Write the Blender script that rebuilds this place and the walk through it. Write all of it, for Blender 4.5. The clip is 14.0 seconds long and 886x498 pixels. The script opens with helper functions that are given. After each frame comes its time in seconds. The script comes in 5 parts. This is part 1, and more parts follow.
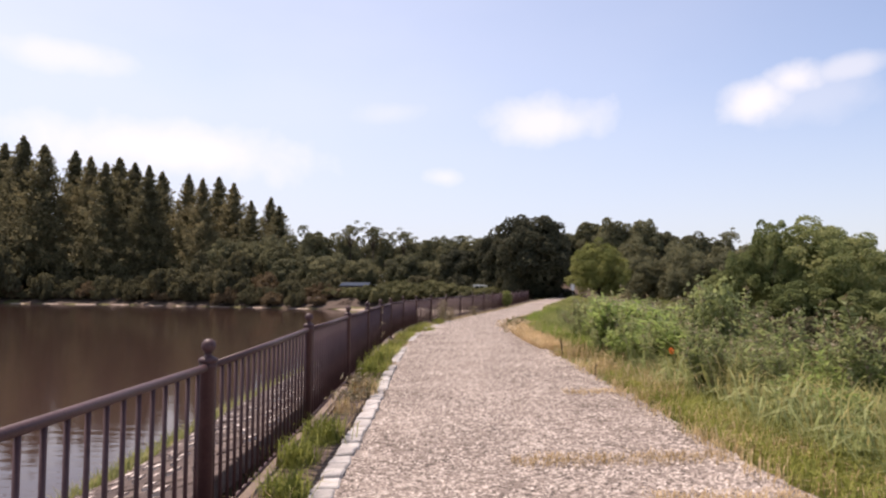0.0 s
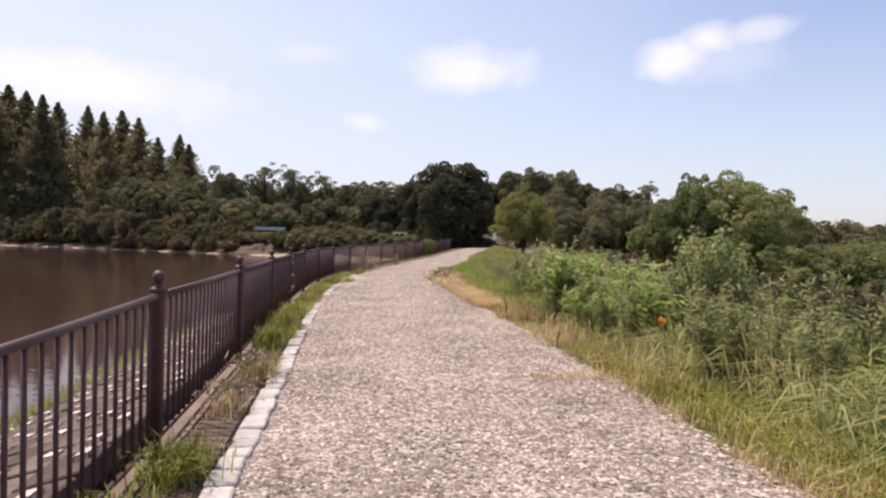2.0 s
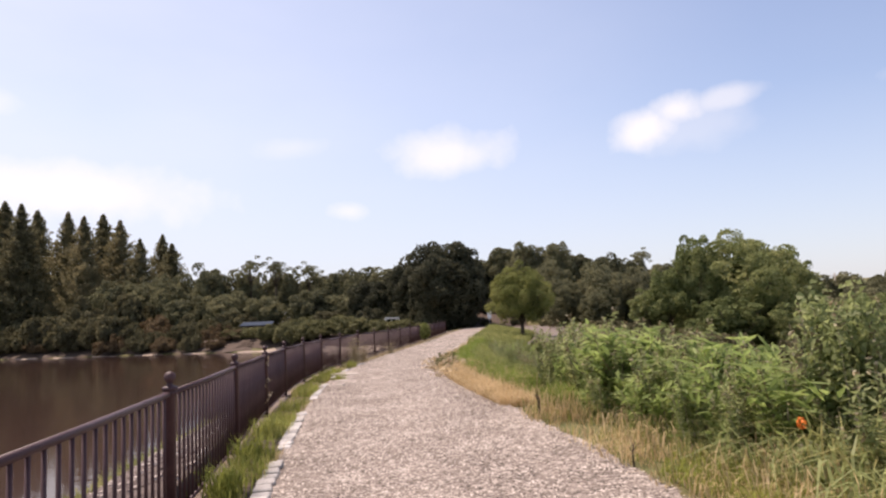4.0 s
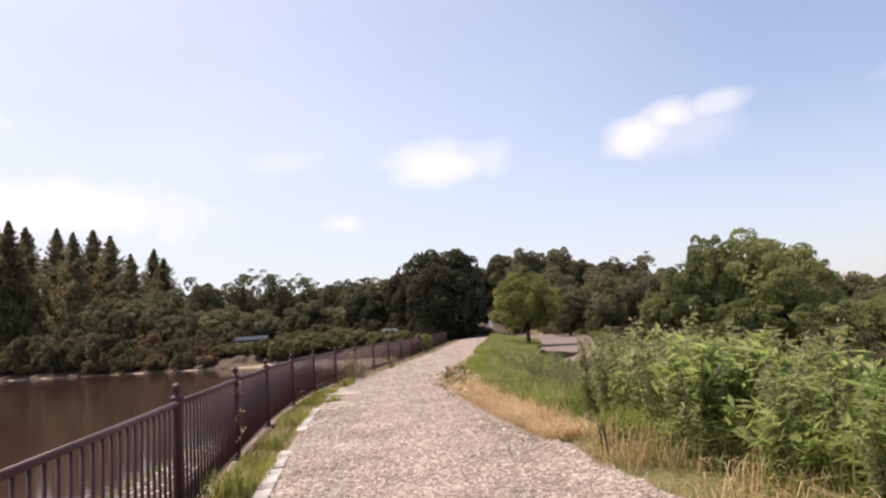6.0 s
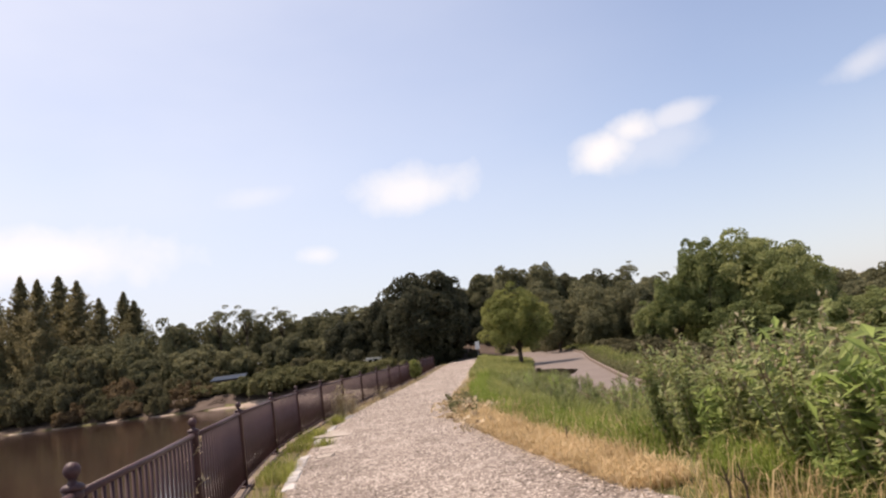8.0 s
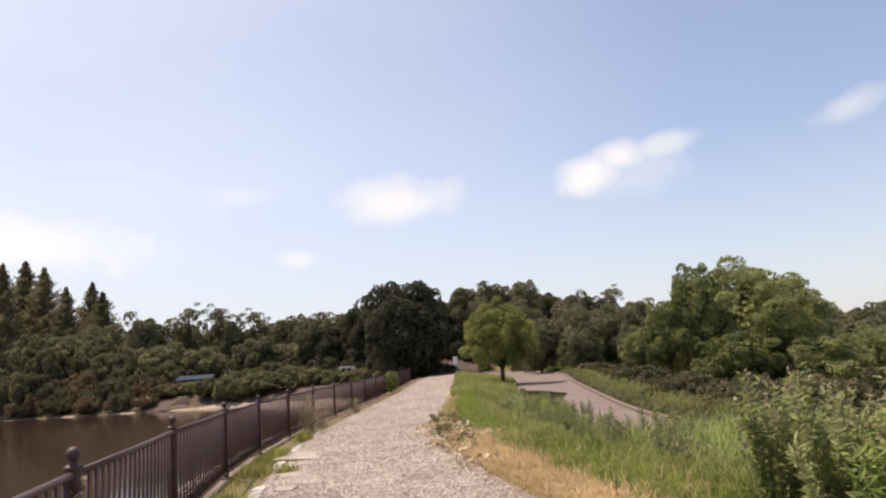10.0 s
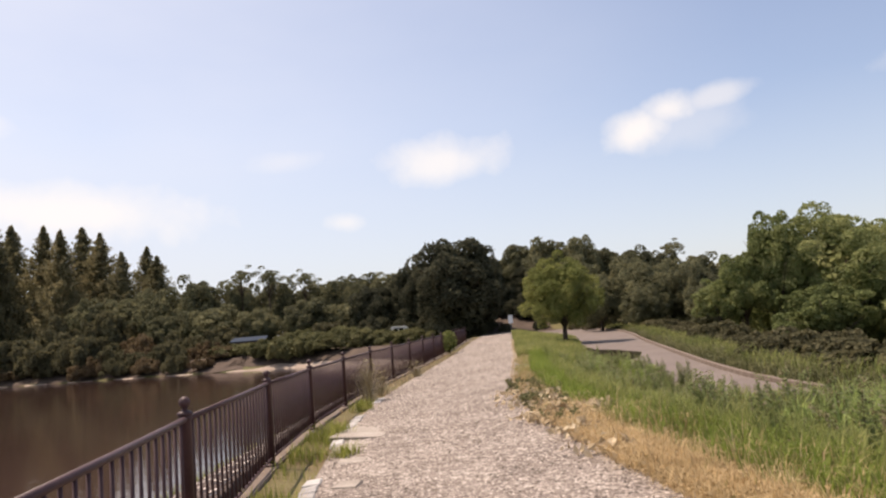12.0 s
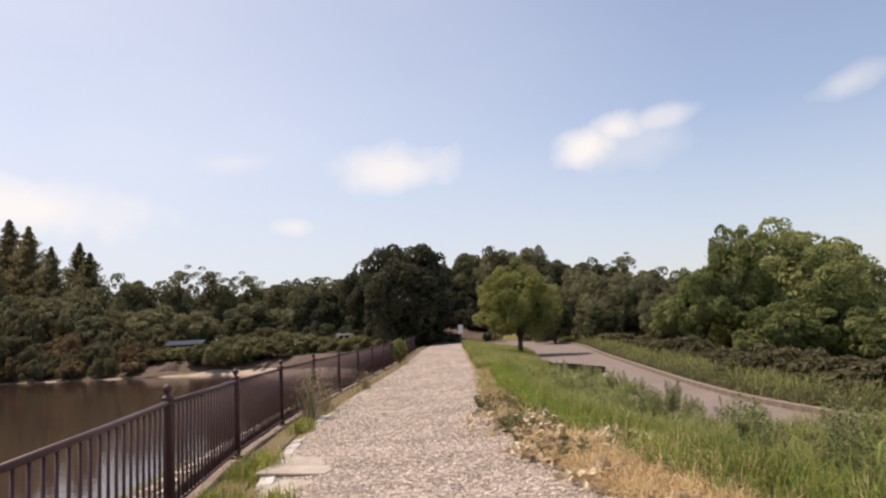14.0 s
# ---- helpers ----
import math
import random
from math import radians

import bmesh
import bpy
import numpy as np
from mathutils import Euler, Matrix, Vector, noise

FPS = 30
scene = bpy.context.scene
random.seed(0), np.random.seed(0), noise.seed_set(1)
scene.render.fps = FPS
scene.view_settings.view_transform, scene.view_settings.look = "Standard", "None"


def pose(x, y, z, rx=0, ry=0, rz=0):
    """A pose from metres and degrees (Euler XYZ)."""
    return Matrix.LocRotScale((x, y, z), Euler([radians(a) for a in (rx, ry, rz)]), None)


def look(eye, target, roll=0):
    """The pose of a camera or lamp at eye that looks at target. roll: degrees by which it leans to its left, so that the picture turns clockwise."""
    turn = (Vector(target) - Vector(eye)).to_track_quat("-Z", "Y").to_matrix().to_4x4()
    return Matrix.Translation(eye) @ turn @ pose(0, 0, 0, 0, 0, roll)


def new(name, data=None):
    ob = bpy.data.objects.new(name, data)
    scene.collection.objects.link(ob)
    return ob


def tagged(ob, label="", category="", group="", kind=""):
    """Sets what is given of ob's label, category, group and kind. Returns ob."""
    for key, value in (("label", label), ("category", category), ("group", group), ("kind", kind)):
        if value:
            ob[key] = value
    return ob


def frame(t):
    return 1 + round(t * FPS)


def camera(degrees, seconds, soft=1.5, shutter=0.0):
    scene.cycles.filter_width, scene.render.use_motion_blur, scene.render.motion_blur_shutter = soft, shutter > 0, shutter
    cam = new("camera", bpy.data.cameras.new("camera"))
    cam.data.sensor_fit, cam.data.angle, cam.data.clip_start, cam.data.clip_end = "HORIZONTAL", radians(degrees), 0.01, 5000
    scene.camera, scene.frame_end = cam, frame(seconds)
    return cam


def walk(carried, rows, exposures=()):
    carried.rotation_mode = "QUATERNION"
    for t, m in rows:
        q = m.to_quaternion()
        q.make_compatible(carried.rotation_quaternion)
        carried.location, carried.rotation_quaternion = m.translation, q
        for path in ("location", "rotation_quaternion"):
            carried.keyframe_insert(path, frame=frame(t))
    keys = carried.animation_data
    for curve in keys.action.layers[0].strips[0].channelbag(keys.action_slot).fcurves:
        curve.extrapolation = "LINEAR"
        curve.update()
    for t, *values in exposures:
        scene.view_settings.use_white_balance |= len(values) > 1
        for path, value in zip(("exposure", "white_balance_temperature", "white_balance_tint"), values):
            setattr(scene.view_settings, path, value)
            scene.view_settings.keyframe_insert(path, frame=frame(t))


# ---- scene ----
cam = camera(63.7, 14.0, soft=2.3)
PATH = [
    (0, (0.016, -0.197, 1.418), (-0.007, 1.799, 1.532), 0.3),
    (0.5, (-0.009, 0.476, 1.426), (0.036, 2.473, 1.534), -1.6),
    (1, (-0.076, 1.119, 1.422), (-0.001, 3.117, 1.45), 3.3),
    (1.5, (-0.1, 1.743, 1.407), (0.051, 3.737, 1.364), 0.2),
    (2, (-0.102, 2.377, 1.421), (0.104, 4.366, 1.392), 1.5),
    (2.5, (-0.139, 2.973, 1.444), (0.121, 4.956, 1.463), 0.5),
    (3, (-0.084, 3.558, 1.463), (0.172, 5.538, 1.578), 0.2),
    (3.5, (-0.11, 4.163, 1.492), (0.16, 6.141, 1.627), -1.6),
    (3.7, (-0.1, 4.44, 1.475), (0.151, 6.415, 1.673), -2.1),
    (5.8, (-0.12, 7.35, 1.423), (0.122, 9.326, 1.623), -4.3),
    (6, (-0.101, 7.555, 1.457), (0.149, 9.526, 1.684), -3.9),
    (6.5, (-0.212, 8.179, 1.466), (0.014, 10.148, 1.731), -4.6),
    (7, (-0.209, 8.793, 1.464), (-0.007, 10.761, 1.755), -7.0),
    (7.5, (-0.293, 9.422, 1.455), (-0.075, 11.389, 1.742), -4.4),
    (8, (-0.285, 9.972, 1.45), (0.039, 11.924, 1.738), -7.8),
    (8.2, (-0.274, 10.203, 1.474), (0.083, 12.154, 1.734), -6.2),
    (10.3, (-0.292, 12.803, 1.497), (0.091, 14.739, 1.823), -3.4),
    (10.5, (-0.295, 13.048, 1.48), (0.058, 14.992, 1.789), -1.9),
    (11, (-0.358, 13.748, 1.485), (-0.026, 15.707, 1.709), -3.5),
    (11.5, (-0.322, 14.421, 1.499), (-0.032, 16.39, 1.693), -1.9),
    (12, (-0.42, 15.061, 1.512), (-0.176, 17.034, 1.732), -4.8),
    (12.5, (-0.364, 15.652, 1.535), (-0.154, 17.615, 1.858), -5.5),
    (13, (-0.442, 16.237, 1.53), (-0.244, 18.201, 1.855), -6.2),
    (13.5, (-0.373, 16.836, 1.515), (-0.152, 18.801, 1.819), -4.5),
    (14, (-0.41, 17.486, 1.48), (-0.021, 19.433, 1.716), -3.3),
]
walk(cam, [(t, look(eye, target, roll)) for t, eye, target, roll in PATH],
     exposures=[(0.0, 0.54, 7250, 24), (2.5, 0.54, 7250, 24), (6.5, 0.60, 7550, 22), (8.0, 0.54, 7600, 21), (10.4, 0.52, 7650, 20), (11.0, 0.44, 7700, 20), (12.5, 0.50, 7700, 20), (14.0, 0.42, 7700, 20)])

# ---------------------------------------------------------------- world, sun
SUN_AZ, SUN_EL = -52.0, 63.0          # degrees from +y towards +x, and above the horizon
world = bpy.data.worlds.new("sky")
scene.world = world
world.use_nodes = True


def build_sky():
    nt = world.node_tree
    nt.nodes.clear()
    N, K = nt.nodes.new, nt.links.new

    def val(op, a, b=None, c=None):
        n = N("ShaderNodeMath")
        n.operation = op
        for i, v in enumerate((a, b, c)):
            if v is None:
                continue
            if isinstance(v, (int, float)):
                n.inputs[i].default_value = v
            else:
                K(v, n.inputs[i])
        return n.outputs[0]

    out, bg = N("ShaderNodeOutputWorld"), N("ShaderNodeBackground")
    sky = N("ShaderNodeTexSky")
    sky.sky_type = "NISHITA"
    sky.sun_disc = False
    sky.sun_elevation, sky.sun_rotation = radians(SUN_EL), radians(SUN_AZ)
    sky.air_density, sky.dust_density, sky.ozone_density = 1.0, 0.9, 2.5
    co = N("ShaderNodeTexCoord")
    sep = N("ShaderNodeSeparateXYZ")
    K(co.outputs["Generated"], sep.inputs[0])
    az = val("MULTIPLY", val("ARCTAN2", sep.outputs[0], sep.outputs[1]), 57.2958)
    el = val("MULTIPLY", val("ARCSINE", sep.outputs[2]), 57.2958)
    noi = N("ShaderNodeTexNoise")
    noi.inputs["Scale"].default_value, noi.inputs["Detail"].default_value = 17.0, 8.0
    noi.inputs["Roughness"].default_value = 0.55
    K(co.outputs["Generated"], noi.inputs["Vector"])
    rough = val("MULTIPLY", val("SUBTRACT", noi.outputs[0], 0.5), 2.9)

    # cumulus: azimuth, elevation, half width, half height, tilt, thickness
    total = None
    for a, e, w, h, tilt, thick in (
            (23.3, 13.9, 3.6, 1.9, 0.22, 0.86), (25.8, 15.2, 2.8, 1.6, 0.12, 0.80), (29.0, 15.5, 3.8, 1.1, 0.08, 0.50), (26.5, 13.6, 6.0, 2.0, 0.08, 0.24),
            (7.2, 13.3, 6.3, 2.4, 0.0, 0.72), (-0.5, 9.0, 2.0, 0.9, 0.0, 0.5),
            (-22.0, 10.4, 13.5, 2.5, -0.03, 0.72), (-29.0, 16.3, 5.0, 1.3, 0.0, 0.5), (-5.0, 14.0, 3.0, 1.0, 0.1, 0.25),
            (42.5, 15.8, 3.0, 1.2, 0.2, 0.4), (-75.0, 14.0, 20.0, 3.5, 0.0, 0.8), (95.0, 16.0, 14.0, 3.0, 0.1, 0.7),
            (160.0, 15.0, 22.0, 4.0, 0.0, 0.8), (-140.0, 18.0, 18.0, 3.5, 0.0, 0.7)):
        da = val("SUBTRACT", az, a)
        de = val("SUBTRACT", val("SUBTRACT", el, e), val("MULTIPLY", da, tilt))
        u, v = val("DIVIDE", da, w), val("DIVIDE", de, h)
        # flat base: the lower half fades faster than the top
        d = val("SQRT", val("ADD", val("MULTIPLY", u, u), val("MULTIPLY", v, v)))
        m = val("ADD", val("SUBTRACT", 1.0, d), val("MULTIPLY", rough, 0.42))
        m = val("MULTIPLY", val("SMOOTH_MIN", val("MAXIMUM", val("MULTIPLY", m, 1.35), 0.0), 1.0, 0.4), thick)
        total = m if total is None else val("MAXIMUM", total, m)
    # thin veil that thickens towards the sun
    veil = N("ShaderNodeTexNoise")
    veil.inputs["Scale"].default_value, veil.inputs["Detail"].default_value = 2.2, 5.0
    mp = N("ShaderNodeMapping")
    mp.inputs["Scale"].default_value = (1.0, 1.0, 2.6)
    K(co.outputs["Generated"], mp.inputs[0])
    K(mp.outputs[0], veil.inputs["Vector"])
    side = val("MINIMUM", val("MAXIMUM", val("DIVIDE", val("SUBTRACT", 32.0, az), 62.0), 0.0), 1.0)
    veilm = val("MULTIPLY", val("ADD", 0.25, val("MULTIPLY", veil.outputs[0], 0.75)), val("ADD", 0.12, val("MULTIPLY", side, 0.80)))
    low = val("MULTIPLY", val("MAXIMUM", val("SUBTRACT", 1.0, val("DIVIDE", el, 16.0)), 0.0), val("ADD", 0.62, val("MULTIPLY", side, 0.06)))
    veilm = val("MINIMUM", veilm, 0.95)
    lift, mix = N("ShaderNodeMix"), N("ShaderNodeMix")
    for n in (lift, mix):
        n.data_type = "RGBA"
    K(veilm, lift.inputs["Factor"])
    K(sky.outputs[0], lift.inputs["A"])
    lift.inputs["B"].default_value = (4.75, 5.45, 6.35, 1)
    haze = N("ShaderNodeMix")
    haze.data_type = "RGBA"
    K(low, haze.inputs["Factor"])
    K(lift.outputs["Result"], haze.inputs["A"])
    haze.inputs["B"].default_value = (3.25, 3.95, 5.0, 1)
    K(val("MINIMUM", total, 0.93), mix.inputs["Factor"])
    K(haze.outputs["Result"], mix.inputs["A"])
    mix.inputs["B"].default_value = (5.5, 5.9, 6.15, 1)
    K(mix.outputs["Result"], bg.inputs[0])
    bg.inputs[1].default_value = 0.127
    K(bg.outputs[0], out.inputs[0])


build_sky()
sun = new("sun", bpy.data.lights.new("sun", "SUN"))
sun.data.energy, sun.data.angle, sun.data.color = 4.4, radians(0.6), (1.0, 0.93, 0.84)
sa, se = radians(SUN_AZ), radians(SUN_EL)
sun.matrix_world = look((0, 0, 40), (-math.sin(sa) * math.cos(se), -math.cos(sa) * math.cos(se), 40 - math.sin(se)))


# ---------------------------------------------------------------- materials
def material(name, colours, scale=4.0, fine=40.0, rough=0.85, bump=0.3, metal=0.0, fine_mix=0.5, islands=0.0, spec=0.3, translucent=0.0, objvar=0.0, coat=0.0):
    """Two scales of noise between the colours, random shift per piece or per object, bump."""
    m = bpy.data.materials.new(name)
    m.use_nodes = True
    nt = m.node_tree
    N, K = nt.nodes.new, nt.links.new
    bsdf = nt.nodes["Principled BSDF"]
    co = N("ShaderNodeTexCoord")
    n1, n2 = N("ShaderNodeTexNoise"), N("ShaderNodeTexNoise")
    for n, s, d in ((n1, scale, 4.0), (n2, fine, 3.0)):
        n.inputs["Scale"].default_value, n.inputs["Detail"].default_value = s, d
        K(co.outputs["Object"], n.inputs["Vector"])
    add = N("ShaderNodeMix")
    add.inputs["Factor"].default_value = fine_mix
    K(n1.outputs[0], add.inputs["A"])
    K(n2.outputs[0], add.inputs["B"])
    fac = add.outputs["Result"]
    for amount, node, sock in ((islands, "ShaderNodeNewGeometry", "Random Per Island"), (objvar, "ShaderNodeObjectInfo", "Random")):
        if amount:
            g = N(node)
            a = N("ShaderNodeMath")
            a.operation = "MULTIPLY_ADD"
            K(g.outputs[sock], a.inputs[0])
            a.inputs[1].default_value = amount
            s2 = N("ShaderNodeMath")
            s2.operation = "SUBTRACT"
            K(fac, s2.inputs[0])
            s2.inputs[1].default_value = amount / 2
            K(s2.outputs[0], a.inputs[2])
            fac = a.outputs[0]
    ramp = N("ShaderNodeValToRGB")
    els = ramp.color_ramp.elements
    while len(els) < len(colours):
        els.new(0.5)
    for i, c in enumerate(colours):
        els[i].position = 0.28 + 0.44 * i / max(1, len(colours) - 1)
        els[i].color = (*c, 1)
    K(fac, ramp.inputs[0])
    K(ramp.outputs[0], bsdf.inputs["Base Color"])
    bsdf.inputs["Roughness"].default_value, bsdf.inputs["Metallic"].default_value = rough, metal
    bsdf.inputs["Specular IOR Level"].default_value = spec
    bsdf.inputs["Coat Weight"].default_value = coat
    if bump:
        b = N("ShaderNodeBump")
        b.inputs["Strength"].default_value, b.inputs["Distance"].default_value = bump, 0.02
        K(n2.outputs[0], b.inputs["Height"])
        K(b.outputs[0], bsdf.inputs["Normal"])
    if translucent:
        tr, mx = N("ShaderNodeBsdfTranslucent"), N("ShaderNodeMixShader")
        K(ramp.outputs[0], tr.inputs[0])
        mx.inputs[0].default_value = translucent
        K(bsdf.outputs[0], mx.inputs[1])
        K(tr.outputs[0], mx.inputs[2])
        K(mx.outputs[0], nt.nodes["Material Output"].inputs[0])
    return m


def leaf_mat(name, dark, mid, light, translucent=0.3, rough=0.75, spec=0.12):
    return material(name, (dark, mid, light), 0.45, 3.0, rough, 0, 0, 0.35, 0.22, spec, translucent, 0.16)


def gravel_material():
    """Trodden gravel: cells of two sizes, each with its own grey, on paler and darker fines."""
    m = bpy.data.materials.new("gravel_path")
    m.use_nodes = True
    nt = m.node_tree
    N, K = nt.nodes.new, nt.links.new
    bsdf = nt.nodes["Principled BSDF"]
    co = N("ShaderNodeTexCoord")
    cells = []
    for scale in (52.0, 21.0):
        v = N("ShaderNodeTexVoronoi")
        v.inputs["Scale"].default_value = scale
        K(co.outputs["Object"], v.inputs["Vector"])
        grey = N("ShaderNodeSeparateColor")
        K(v.outputs["Color"], grey.inputs[0])
        cells.append((grey.outputs[0], v.outputs["Distance"]))
    broad = N("ShaderNodeTexNoise")
    broad.inputs["Scale"].default_value, broad.inputs["Detail"].default_value = 0.9, 6.0
    K(co.outputs["Object"], broad.inputs["Vector"])

    def mixed(fac, a, b):
        n = N("ShaderNodeMix")
        n.inputs["Factor"].default_value = fac
        K(a, n.inputs["A"])
        K(b, n.inputs["B"])
        return n.outputs["Result"]

    tone = mixed(0.42, mixed(0.45, cells[0][0], cells[1][0]), broad.outputs[0])
    ramp = N("ShaderNodeValToRGB")
    els = ramp.color_ramp.elements
    els.new(0.5)
    els.new(0.6)
    for e, (p, c) in zip(els, ((0.22, (0.085, 0.068, 0.057)), (0.42, (0.195, 0.160, 0.137)), (0.58, (0.300, 0.255, 0.222)), (0.78, (0.56, 0.50, 0.445)))):
        e.position, e.color = p, (*c, 1)
    K(tone, ramp.inputs[0])
    K(ramp.outputs[0], bsdf.inputs["Base Color"])
    bsdf.inputs["Roughness"].default_value, bsdf.inputs["Specular IOR Level"].default_value = 0.95, 0.25
    b = N("ShaderNodeBump")
    b.invert = True
    b.inputs["Strength"].default_value, b.inputs["Distance"].default_value = 1.0, 0.03
    K(mixed(0.5, cells[0][1], cells[1][1]), b.inputs["Height"])
    K(b.outputs[0], bsdf.inputs["Normal"])
    return m


M_GRAVEL = gravel_material()
M_CHIP = material("gravel_stone", ((0.070, 0.058, 0.050), (0.20, 0.164, 0.14), (0.34, 0.286, 0.246), (0.58, 0.51, 0.45)), 0.8, 30, 0.9, 0.2, islands=0.62)
M_SOIL = material("soil_and_thatch", ((0.05, 0.035, 0.022), (0.13, 0.09, 0.05), (0.15, 0.13, 0.055), (0.24, 0.19, 0.10)), 0.7, 22, 0.95, 0.8)
M_GROUND = material("ground_cover", ((0.045, 0.05, 0.018), (0.075, 0.085, 0.028), (0.13, 0.115, 0.05), (0.16, 0.115, 0.07)), 0.13, 5, 0.95, 0.9)
M_GRANITE = material("granite", ((0.20, 0.19, 0.185), (0.35, 0.335, 0.32), (0.52, 0.50, 0.475)), 9, 120, 0.75, 0.35, objvar=0.3)
M_CONCRETE = material("weathered_concrete", ((0.20, 0.17, 0.145), (0.33, 0.29, 0.25), (0.45, 0.41, 0.36)), 2.5, 60, 0.85, 0.4, objvar=0.15)
M_PAVER = material("dark_paver", ((0.05, 0.034, 0.028), (0.10, 0.07, 0.055), (0.16, 0.12, 0.095)), 4, 50, 0.85, 0.5, objvar=0.25)
M_BLOCK = material("revetment_block", ((0.042, 0.029, 0.026), (0.080, 0.057, 0.049), (0.145, 0.112, 0.095)), 3, 40, 0.85, 0.5, islands=0.3, objvar=0.3)
# pale tone for the blocks' sunlit edges and for the concrete toe beam
M_LIT_EDGE_AND_BEAM = material("sunlit_edge_and_pale_concrete", ((0.34, 0.28, 0.25), (0.48, 0.42, 0.38), (0.60, 0.54, 0.50)), 3, 40, 0.85, 0.3, objvar=0.2)
M_FOOT = material("stained_concrete", ((0.10, 0.075, 0.06), (0.17, 0.132, 0.108), (0.26, 0.21, 0.175)), 2.0, 50, 0.9, 0.4)
M_IRON = material("brown_paint_on_iron", ((0.036, 0.015, 0.018), (0.055, 0.024, 0.027), (0.085, 0.042, 0.043)), 5, 90, 0.55, 0.12, spec=0.4, objvar=0.1)
M_ASPHALT = material("worn_asphalt", ((0.115, 0.092, 0.080), (0.155, 0.127, 0.112), (0.20, 0.168, 0.148)), 0.8, 70, 0.9, 0.4)
M_SAND = material("dry_sand", ((0.20, 0.155, 0.125), (0.30, 0.242, 0.20), (0.38, 0.315, 0.265)), 0.5, 14, 0.95, 0.4)
# mud brown, darkened to hold the shade of the trees and bushes above
M_SHADED_MUD = material("shade_darkened_mud", ((0.045, 0.032, 0.025), (0.075, 0.054, 0.042), (0.12, 0.088, 0.068)), 0.5, 14, 0.95, 0.4)
M_BARK = material("bark", ((0.03, 0.022, 0.016), (0.07, 0.052, 0.038), (0.13, 0.10, 0.075)), 3, 25, 0.9, 0.7)
M_CONIFER = leaf_mat("conifer_needles", (0.097, 0.095, 0.057), (0.194, 0.182, 0.101), (0.327, 0.275, 0.151), 0.45)
M_WOOD = leaf_mat("woodland_leaves", (0.089, 0.093, 0.059), (0.165, 0.168, 0.095), (0.286, 0.270, 0.150), 0.45)
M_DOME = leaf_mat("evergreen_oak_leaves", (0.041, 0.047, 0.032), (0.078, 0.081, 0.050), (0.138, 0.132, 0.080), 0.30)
M_FRESH = leaf_mat("fresh_leaves", (0.106, 0.132, 0.043), (0.205, 0.227, 0.075), (0.330, 0.328, 0.123), 0.43)
M_CAMPHOR = leaf_mat("camphor_leaves", (0.096, 0.124, 0.051), (0.192, 0.226, 0.090), (0.336, 0.348, 0.157), 0.45)
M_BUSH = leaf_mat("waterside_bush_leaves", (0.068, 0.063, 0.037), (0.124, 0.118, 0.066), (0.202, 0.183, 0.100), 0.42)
M_RUST = leaf_mat("reddish_leaves", (0.102, 0.071, 0.043), (0.174, 0.127, 0.074), (0.258, 0.196, 0.114), 0.42)
M_HEDGE = leaf_mat("reed_and_shrub_leaves", (0.095, 0.100, 0.048), (0.165, 0.166, 0.080), (0.255, 0.246, 0.126), 0.42)
M_WEED = leaf_mat("weed_leaves", (0.140, 0.200, 0.060), (0.270, 0.349, 0.111), (0.439, 0.505, 0.184), 0.60, 0.55, 0.35)
M_WEED_DULL = leaf_mat("grey_green_weed_leaves", (0.143, 0.177, 0.066), (0.269, 0.311, 0.126), (0.429, 0.470, 0.220), 0.58, 0.55, 0.35)
M_SEED = material("dry_seed_heads", ((0.14, 0.11, 0.06), (0.26, 0.21, 0.12), (0.40, 0.36, 0.25)), 3, 20, 0.9, 0, islands=0.4, translucent=0.2)
M_GRASS = leaf_mat("green_grass", (0.110, 0.160, 0.034), (0.210, 0.275, 0.060), (0.340, 0.375, 0.112), 0.50)
M_GRASS_DULL = leaf_mat("rough_grass", (0.130, 0.156, 0.053), (0.240, 0.260, 0.090), (0.442, 0.394, 0.175), 0.48)
M_LIME = leaf_mat("yellowish_grass", (0.140, 0.165, 0.036), (0.250, 0.270, 0.066), (0.380, 0.380, 0.125), 0.50)
M_DRY = leaf_mat("dry_grass", (0.310, 0.226, 0.120), (0.540, 0.407, 0.228), (0.736, 0.583, 0.372), 0.40)
M_PALE = material("bleached_dead_leaves", ((0.30, 0.22, 0.13), (0.52, 0.42, 0.28), (0.68, 0.58, 0.42)), 3, 20, 0.85, 0.1, islands=0.4, translucent=0.2)
M_ORANGE = material("orange_petals", ((0.75, 0.16, 0.02), (0.85, 0.30, 0.06)), 8, 30, 0.6, 0, islands=0.3)
M_BLUE = material("faded_blue_sheet", ((0.030, 0.041, 0.060), (0.042, 0.056, 0.080), (0.058, 0.072, 0.098)), 0.6, 8, 0.95, 0.1, spec=0.05)
M_WHITE = material("white_paint", ((0.70, 0.70, 0.68), (0.80, 0.80, 0.78)), 2, 30, 0.45, 0.03)
M_GLASS = material("dark_glass", ((0.01, 0.012, 0.014), (0.02, 0.022, 0.025)), 2, 10, 0.08, 0, spec=0.5)
M_RUBBER = material("rubber", ((0.012, 0.012, 0.012), (0.025, 0.025, 0.025)), 6, 60, 0.8, 0.1)
M_POST = material("galvanised_steel", ((0.32, 0.32, 0.31), (0.45, 0.45, 0.44)), 5, 40, 0.5, 0.05, metal=0.6)


